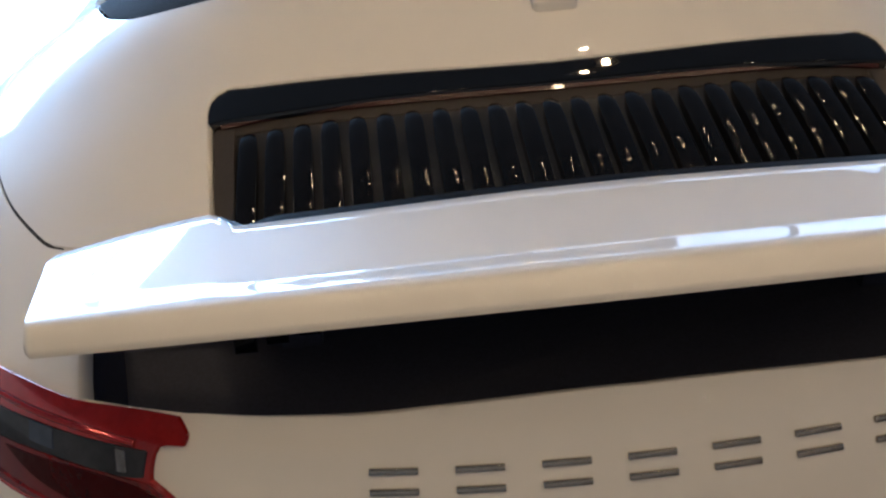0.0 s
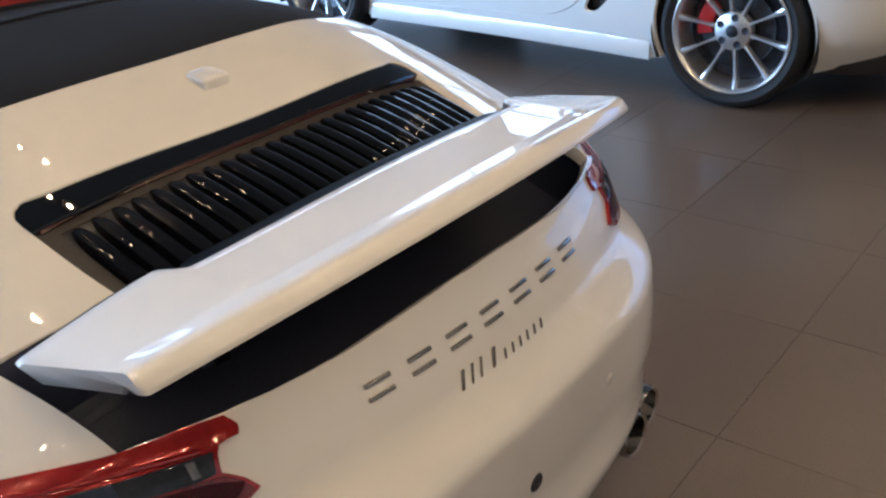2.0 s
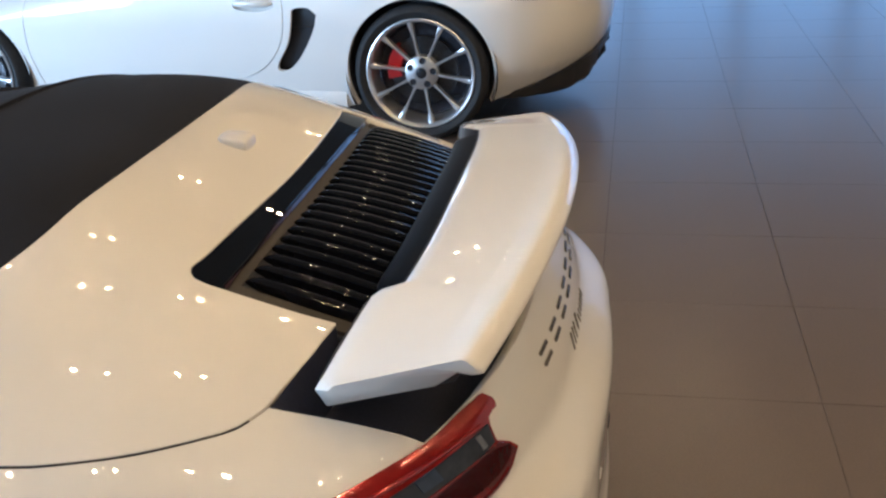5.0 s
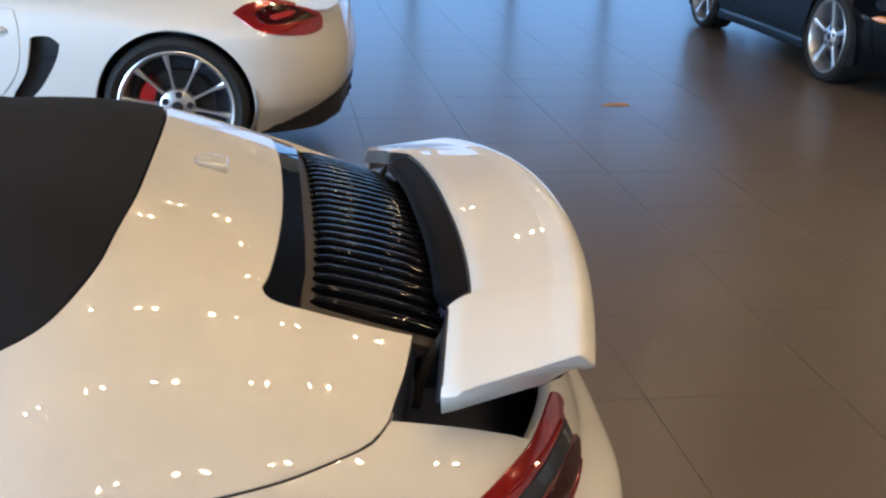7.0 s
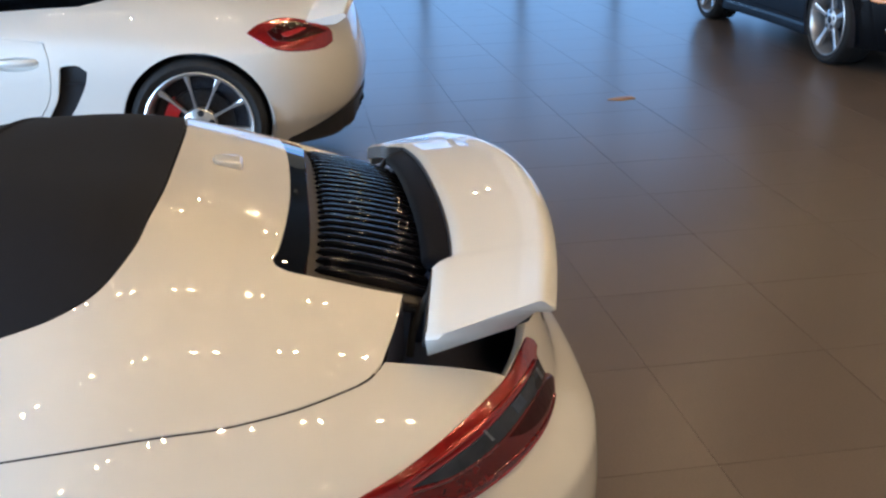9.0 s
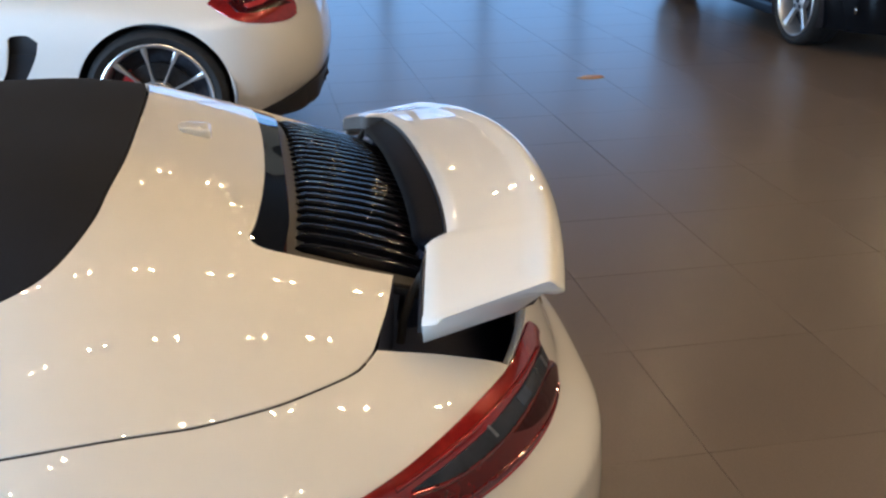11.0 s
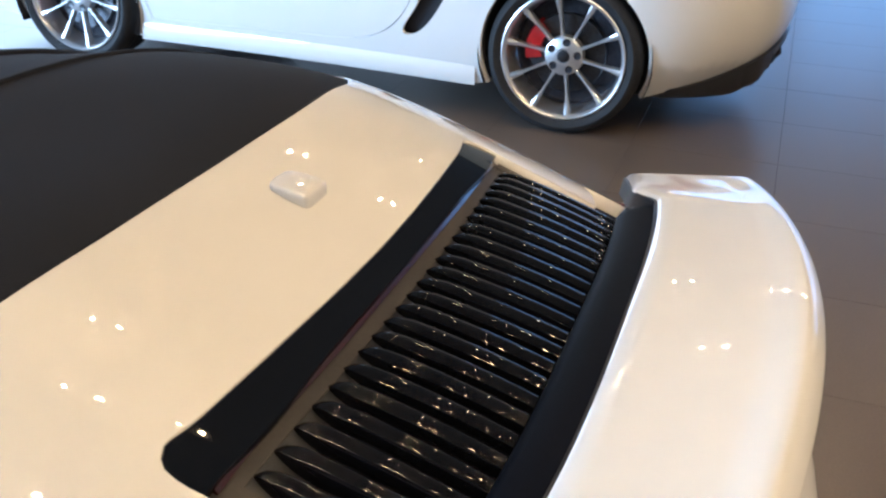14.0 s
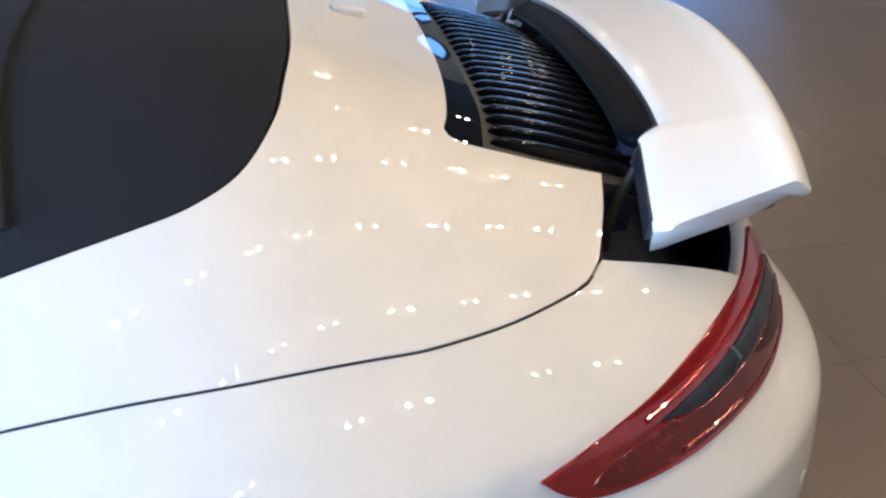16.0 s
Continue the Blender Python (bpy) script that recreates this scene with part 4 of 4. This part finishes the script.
def lower_rear(car):
    def run(z, zc):
        return BODY.back([(-x, z + (zc - z) * (x / 0.8) ** 2.2) for x in np.linspace(0, 0.66, 30)])

    up, low = run(0.338, 0.215), run(0.21, 0.17)
    loop = np.vstack([up, BODY.side(-1, [(0.6, 0.2)]), low[::-1]])
    full = np.vstack([loop[: len(up) + 1], low[::-1], mirrored(low[::-1])[1:], (BODY.side(1, [(0.6, 0.2)])), mirrored(up)[:-1]])
    link_mesh("diffuser", skin(BODY, [full], 0.02, lift=-0.012, rim=0.03), SATIN_BLACK, car, "black plastic rear diffuser")
    for x in (-0.505, -0.415, 0.415, 0.505):
        bm = lathe([(0.036, 0.0), (0.042, -0.003), (0.0445, 0.006), (0.0435, 0.16), (0.036, 0.16), (0.036, 0.0)], 32)
        ob = part("exhaust_tip", bm, CHROME, car, "round chrome exhaust tip")
        ob.matrix_local = pose(x, 0.128 + 0.25 * x * x, 0.295, 0, 0, 90)
    q = BODY.back([(-0.003, 0.496)])[0]
    n = BODY.normal(q[None])[0]
    bm = lathe([(0.0001, -0.003), (0.013, -0.0025), (0.0155, 0.0005), (0.0155, 0.006)], 24)
    ob = part("screw_hole", bm, MATT_BLACK, car, "black plugged plate hole")
    ob.matrix_local = Matrix.Translation(q) @ Vector(-n).to_track_quat("X", "Z").to_matrix().to_4x4()
    for x in (-0.6, -0.22, 0.22, 0.6):
        q = BODY.back([(x, 0.545)])[0]
        n = BODY.normal(q[None])[0]
        bm = lathe([(0.0001, -0.0015), (0.0085, -0.0012), (0.0105, 0.0), (0.0105, 0.004)], 20)
        ob = part("parking_sensor", bm, WHITE_PAINT, car)
        ob.matrix_local = Matrix.Translation(q) @ Vector(-n).to_track_quat("X", "Z").to_matrix().to_4x4()


def cabin(car, outer):
    rim = on_deck(BODY, [(-0.0001, 1.39), (-0.25, 1.385), (-0.5, 1.365), (-0.70, 1.345)], [(-0.70, 1.345), (-0.69, 1.7), (-0.67, 2.2), (-0.62, 2.6), (-0.45, 2.8), (-0.25, 2.88), (-0.0001, 2.9)])
    mid = rim.mean(0)
    rings = [[tuple(np.array((mid[0], mid[1], 0)) + (q - (mid[0], mid[1], 0)) * (1 - 0.06 * s, 1 - 0.06 * s, 0) + (0, 0, q[2] * (1 - s) + 0.32 * s - 0.004)) for q in rim] for s in np.linspace(0, 1, 5)]
    bm = loft(rings, caps=False)
    bm.faces.new([v for v in bm.verts][-len(rim):])
    part("cockpit_lining", bm, SATIN_BLACK, car)
    for sign in (-1, 1):
        sections = []
        for y, z, w, d in ((1.93, 0.42, 0.25, 0.07), (1.86, 0.55, 0.245, 0.09), (1.78, 0.75, 0.21, 0.085), (1.73, 0.9, 0.165, 0.07), (1.70, 1.0, 0.12, 0.05), (1.69, 1.06, 0.115, 0.05), (1.685, 1.13, 0.10, 0.04)):
            sections.append([(sign * 0.285 + w * math.copysign(abs(math.cos(a)) ** 0.6, math.cos(a)), y + d * math.copysign(abs(math.sin(a)) ** 0.7, math.sin(a)), z) for a in np.linspace(0, 2 * math.pi, 25)[:-1]])
        seat = part("seat_back", loft(sections), RED_LEATHER, car, "red leather seat back")
        part("seat_cushion", box((0.5, 0.52, 0.16), pose(sign * 0.33, 2.2, 0.42, 6, 0, 0), 0.05, 4), RED_LEATHER, car, "red leather seat cushion")
    pillar = smooth_path([(-0.70, 2.72, 0.96), (-0.60, 2.3, 1.15), (-0.54, 2.05, 1.26), (-0.45, 1.98, 1.285), (0, 1.94, 1.30), (0.45, 1.98, 1.285), (0.54, 2.05, 1.26), (0.60, 2.3, 1.15), (0.70, 2.72, 0.96)], step=0.06, closed=False)
    part("windscreen_frame", tube([tuple(q) for q in pillar], 0.025, 8), SATIN_BLACK, car)
    xs = np.linspace(-1, 1, 13)
    bm = loft([[((0.69 - 0.15 * s) * x, 2.72 + 0.17 * (1 - x * x) * (1 - 0.6 * s) - 0.66 * s, 0.965 + 0.30 * s + 0.01 * (1 - x * x)) for x in xs] for s in np.linspace(0, 1, 7)], closed=False, caps=False)
    pane = part("windscreen", bm, GLASS, car, "clear windscreen")
    part("dashboard", loft([[(x, y, z) for y, z in ((2.45, 0.62), (2.42, 0.8), (2.5, 0.9), (2.75, 0.95), (2.8, 0.7))] for x in np.linspace(-0.6, 0.6, 9)]), SATIN_BLACK, car)


convertible()


# ---- the two cars beyond ----
COUPE = Shell(
    crown=[(-0.3, 0.72), (0.0, 0.82), (0.2, 0.875), (0.5, 0.93), (0.9, 0.985), (1.3, 1.02), (2.0, 1.03), (2.7, 1.0), (3.2, 0.93), (3.8, 0.85), (4.2, 0.74), (4.7, 0.45)],
    rear=[(0.1, 0.33), (0.2, 0.23), (0.3, 0.16), (0.4, 0.11), (0.5, 0.09), (0.6, 0.095), (0.7, 0.115), (0.8, 0.145), (0.9, 0.195), (1.1, 0.34)],
    halfw=[(0, 0.80), (0.4, 0.86), (0.75, 0.892), (1.0, 0.9), (1.35, 0.885), (1.8, 0.865), (2.3, 0.855), (2.9, 0.865), (3.45, 0.88), (3.95, 0.84), (4.4, 0.7)],
    nose=4.41, drop=0.03, power=2.6, bow=(0.3, 0.45), shoulder=0.8, tuck=0.4, lean=0.07)


def side_loop(sign, *runs, step=0.012):
    return COUPE.side(sign, smooth_path(*runs, step=step))


def sports_coupe(name, label, paint, matrix, spokes, broad, caliper):
    car = thing(name, label, "car", matrix)
    rear_axle, front_axle = 0.962, 3.455
    outer = sill_loop(COUPE, 0.378, rear_axle, front_axle, 0.345, 0.362, 0.165, 0.55, 0.205)
    cockpit = [(-0.0001, 1.3), (-0.3, 1.31), (-0.55, 1.36), (-0.64, 1.5)], [(-0.64, 1.5), (-0.66, 2.0), (-0.62, 2.5), (-0.45, 2.75), (-0.0001, 2.86)]
    hole = on_deck(COUPE, *cockpit)
    door = ([(1.64, 0.78), (1.625, 0.70), (1.63, 0.58), (1.67, 0.47), (1.76, 0.37), (1.88, 0.315), (2.02, 0.295)], [(2.02, 0.295), (2.5, 0.283), (3.02, 0.275)], [(3.02, 0.275), (3.06, 0.5), (3.02, 0.8)], [(3.02, 0.8), (2.3, 0.85), (1.64, 0.78)])
    vent = [(1.453, 0.635), (1.47, 0.575), (1.51, 0.50), (1.562, 0.425), (1.62, 0.368), (1.66, 0.352), (1.69, 0.362), (1.684, 0.395), (1.62, 0.495), (1.595, 0.58), (1.585, 0.63), (1.575, 0.662), (1.50, 0.668), (1.453, 0.635)]
    holes, doors = [hole], []
    for sign in (-1, 1):
        holes.append(side_loop(sign, *door))
        holes.append(side_loop(sign, vent))
    link_mesh("body", skin(COUPE, [outer] + holes, 0.026, rim=0.02), paint, car)
    for sign in (-1, 1):
        mid = np.array((2.3, 0.55))
        small = [[tuple(mid + (np.array(q) - mid) * (1 - 0.0045 / 0.7, 1 - 0.0045 / 0.25)) for q in run] for run in door]
        cup = [(1.778 + 0.108 * math.cos(a), 0.684 + 0.033 * math.copysign(abs(math.sin(a)) ** 0.8, math.sin(a))) for a in np.linspace(0, 2 * math.pi, 41)[:-1]]
        rim_line = COUPE.side(sign, cup)
        panel = link_mesh("door", skin(COUPE, [side_loop(sign, *small), rim_line], 0.03, rim=0.012), paint, car)
        mid = rim_line.mean(0)
        rings = [[tuple(mid + (q - mid) * (1, k, k) - (sign * d, 0, 0)) for q in rim_line] for k, d in ((1.02, 0.002), (0.97, 0.012), (0.85, 0.022), (0.6, 0.028), (0.2, 0.03))]
        bm = loft(rings, caps=False)
        bm.faces.new([v for v in bm.verts][-len(rim_line):])
        part("handle_cup", bm, paint, panel)
        handle_pts = [(-0.02, 1.672), (0.003, 1.69), (0.014, 1.73), (0.017, 1.78), (0.014, 1.83), (0.003, 1.868), (-0.02, 1.884)]
        x0 = COUPE.side(sign, [(1.8, 0.70)])[0][0]
        part("door_handle", tube([(x0 + sign * d, y, 0.692) for d, y in handle_pts], [0.008, 0.011, 0.0135, 0.0145, 0.0135, 0.011, 0.008], 10, flat=1.3), paint, panel)
        link_mesh("side_intake", skin(COUPE, [side_loop(sign, [tuple(np.array((1.57, 0.5)) + (np.array(q) - (1.57, 0.5)) * 1.1) for q in vent])], 0.03, lift=-0.05, rim=0), SATIN_BLACK, car, "black air intake")
        part("intake_slat", tube([(sign * (abs(x0) - 0.03), y, z) for y, z in ((1.48, 0.565), (1.55, 0.572), (1.64, 0.56))], 0.006, 6), SATIN_BLACK, car)
        lens = smooth_path([(0.697, 0.768), (0.655, 0.793), (0.61, 0.806), (0.53, 0.816), (0.447, 0.806), (0.37, 0.787)], [(0.37, 0.787), (0.31, 0.765), (0.287, 0.735), (0.286, 0.69)], [(0.286, 0.69), (0.33, 0.671), (0.43, 0.673), (0.526, 0.687), (0.62, 0.722), (0.697, 0.768)])
        lamp = link_mesh("tail_light", skin(COUPE, [COUPE.side(sign, lens)], 0.015, lift=0.006, rim=0.014), RED_LENS, car, "wrap-around red tail light")
        dark = smooth_path([(0.60, 0.765), (0.54, 0.79), (0.46, 0.793), (0.38, 0.775), (0.31, 0.745)], [(0.31, 0.745), (0.4, 0.735), (0.48, 0.722), (0.56, 0.728), (0.60, 0.765)])
        link_mesh("smoked_band", skin(COUPE, [COUPE.side(sign, dark)], 0.015, lift=0.009, rim=0.004), DARK_RED, lamp, "dark smoked hollow")
        bar = smooth_path([(0.53, 0.752), (0.44, 0.768), (0.41, 0.765)], [(0.41, 0.765), (0.44, 0.752), (0.51, 0.738), (0.53, 0.752)])
        link_mesh("reflector", skin(COUPE, [COUPE.side(sign, bar)], 0.012, lift=0.0115, rim=0.004), RED_REFLECTOR, lamp, "bright red reflector bar")
        for k, y in enumerate((rear_axle, front_axle)):
            wheel(car, (sign * 0.866, y, 0.341), 0 if sign < 0 else 180, spokes, broad, caliper, radius=0.333, phase=0.25)
            arch_liner(car, y, 0.345, sign, x=0.885)
        marker = smooth_path([(3.96, 0.55), (4.02, 0.575), (4.10, 0.57), (4.14, 0.55), (4.05, 0.535), (3.96, 0.55)])
        link_mesh("side_marker", skin(COUPE, [COUPE.side(sign, marker)], 0.01, lift=0.004, rim=0.006), AMBER, car, "amber side marker lens")
        head = smooth_path([(3.82, 0.70), (3.92, 0.76), (4.05, 0.755), (4.14, 0.70), (4.12, 0.63), (4.0, 0.61), (3.88, 0.64), (3.82, 0.70)])
        link_mesh("headlight", skin(COUPE, [COUPE.side(sign, head)], 0.015, lift=0.004, rim=0.006), SMOKED, car, "clear headlight")
        fog = COUPE.side(sign, [(4.12, 0.36)])[0]
        bm = lathe([(0.0001, -0.012), (0.02, -0.012), (0.032, -0.004), (0.036, 0.01)], 20)
        part("front_lamp", bm, CHROME, car, "small bright front lamp").matrix_local = Matrix.Translation(fog) @ pose(0, 0, 0, 0, 0, 40 if sign < 0 else 140)
    for sign in (-1, 1):
        rings = []
        for y in np.linspace(1.348, 3.09, 34):
            x0 = abs(COUPE.side(sign, [(y, 0.24)])[0][0])
            fade = 0.5 * min(1.0, 0.4 + (y - 1.34) / 0.2, 0.4 + (3.1 - y) / 0.2)
            rings.append([(sign * (x0 + d * fade), y, z) for d, z in ((-0.01, 0.262), (0.002, 0.258), (0.016, 0.236), (0.021, 0.21), (0.016, 0.178), (0.004, 0.166), (-0.02, 0.166))])
        part("side_sill", loft(rings), paint, car)
    # added dark shell: makes the panel gaps look shaded
    link_mesh("inner_shell", skin(COUPE, [outer, hole], 0.06, lift=-0.055, rim=0), MATT_BLACK, car)
    # black diffuser below the tail, with upright vanes
    xs = np.linspace(-0.74, 0.74, 75)
    top = COUPE.back([(x, 0.376 + (0.205 - 0.376) * (abs(x) / 0.8) ** 2.2) for x in xs])
    low = curve_of([(0.0, 0.31), (0.2, 0.30), (0.27, 0.285), (0.31, 0.245), (0.36, 0.235), (0.40, 0.205), (0.46, 0.20), (0.52, 0.186), (0.6, 0.184), (0.7, 0.187), (0.74, 0.19)])
    rings = []
    for q in top:
        z = min(float(low(abs(q[0]))), q[2] - 0.004)
        out = 0.012 * min(1, (0.74 - abs(q[0])) / 0.12)
        rings.append([(q[0], q[1] + 0.01, q[2] + 0.004), (q[0], q[1] - out, q[2] - 0.004), (q[0], q[1] - out + 0.01, z + 0.02), (q[0], q[1] - out + 0.03, z), (q[0], q[1] + 0.35, z - 0.02 if z > 0.2 else z), (q[0], q[1] + 0.35, q[2] - 0.03)])
    part("diffuser", loft(rings), SATIN_BLACK, car, "black plastic rear diffuser")
    for x in (-0.3, -0.15, 0.15, 0.3):
        y = float(COUPE.back([(x, 0.33)])[0][1])
        part("vane", loft([[(x + d, y - 0.02, 0.34), (x + d, y - 0.03, 0.29), (x + d, y + 0.02, 0.23), (x + d, y + 0.3, 0.19), (x + d, y + 0.3, 0.32)] for d in (-0.006, 0.006)]), SATIN_BLACK, car)
    # cloth roof
    rings = []
    for s in np.linspace(0, 1, 15):
        y = 1.3 + 1.5 * s
        top = 1.02 + 0.26 * math.sin(math.pi * min(1, s * 0.62 + 0.02) ** 0.9) if s < 0.8 else 1.02 + 0.26 * math.sin(math.pi * (0.8 * 0.62 + 0.02) ** 0.9) * (1 - (s - 0.8) / 0.2) ** 0.8
        w = 0.60 + 0.06 * math.sin(math.pi * s)
        rings.append([(w * math.copysign(abs(math.cos(a)) ** 0.75, math.cos(a)), y, 0.96 + (top - 0.96) * math.sin(a) ** 0.7) for a in np.linspace(0.0, math.pi, 21)])
    part("cloth_roof", loft(rings, closed=False, caps=False), FABRIC, car, "black cloth roof")
    # lip spoiler
    rings = []
    for x in np.linspace(-0.66, 0.66, 39):
        yb = 0.08 + 0.3 * x * x
        z = 0.905 - 0.06 * (x / 0.56) ** 4
        rings.append([(x, yb, z + 0.035), (x, yb + 0.012, z + 0.043), (x, yb + 0.09, z + 0.03), (x, yb + 0.20, z + 0.008), (x, yb + 0.20, z - 0.02), (x, yb + 0.05, z - 0.01), (x, yb - 0.004, z + 0.022)])
    part("lip_spoiler", loft(rings), paint, car)
    return car


sports_coupe("sports_car", "white sports car with silver ten-spoke wheels and red calipers", WHITE_PAINT, pose(3.933, 0.115, -0.008, 0, 0, -1.8), 10, 1.0, RED_CALIPER)
sports_coupe("sports_car", "black sports car with silver five-spoke wheels", BLACK_PAINT, pose(8.733, -4.386, -0.008, 0, 0, 88.0), 5, 2.0, STEEL)


# ---- small things on the floor ----
def sticker():
    bm = bmesh.new()
    rim = [(0.10 * math.cos(a) * (1 + 0.12 * math.cos(3 * a)), 0.055 * math.sin(a)) for a in np.linspace(0, 2 * math.pi, 29)[:-1]]
    low, high = [bm.verts.new((x, y, 0.0)) for x, y in rim], [bm.verts.new((x * 0.98, y * 0.98, 0.0015)) for x, y in rim]
    bm.faces.new(high)
    for k in range(28):
        bm.faces.new((low[k], low[(k + 1) % 28], high[(k + 1) % 28], high[k]))
    ob = part("floor_sticker", bm, ORANGE_MARK)
    ob.matrix_world = pose(4.554, -1.552, 0.0006, 0, 0, 100)
    return tagged(ob, "small orange oval sticker on the dark floor", "sticker")


sticker()


# ---- floor tiles ----
def tiles(floor):
    def tile_mesh(bm, x, y):
        w, d, b = TX / 2 - 0.0009, TY / 2 - 0.0009, 0.0004
        low = [bm.verts.new((x + sx * w, y + sy * d, -0.006)) for sx, sy in ((-1, -1), (1, -1), (1, 1), (-1, 1))]
        mid = [bm.verts.new((x + sx * w, y + sy * d, -b)) for sx, sy in ((-1, -1), (1, -1), (1, 1), (-1, 1))]
        top = [bm.verts.new((x + sx * (w - b), y + sy * (d - b), 0.0)) for sx, sy in ((-1, -1), (1, -1), (1, 1), (-1, 1))]
        bm.faces.new(top)
        for k in range(4):
            bm.faces.new((low[k], low[(k + 1) % 4], mid[(k + 1) % 4], mid[k]))
            bm.faces.new((mid[k], mid[(k + 1) % 4], top[(k + 1) % 4], top[k]))

    bm = bmesh.new()
    tile_mesh(bm, 0, 0)
    one = bpy.data.meshes.new("tile")
    bm.to_mesh(one)
    bm.free()
    one.materials.append(TILE)
    rest = bmesh.new()
    for i in range(math.ceil((ROOM_X0 - GX) / TX), math.floor((ROOM_X1 - GX) / TX)):
        for j in range(math.ceil((ROOM_Y0 - GY) / TY), math.floor((ROOM_Y1 - GY) / TY)):
            x, y = GX + (i + 0.5) * TX, GY + (j + 0.5) * TY
            if -0.6 < x < 8.2 and -4.2 < y < 6.5 and not (y > 1.6 and x > 5.5):
                ob = new("tile", one)
                ob.parent = floor
                ob.location = (x, y, random.uniform(-0.0002, 0.0002))
            else:
                tile_mesh(rest, x, y)
    tagged(part("tile_field", rest, TILE, floor, smooth=False), kind="stuff")


tiles(FLOOR)
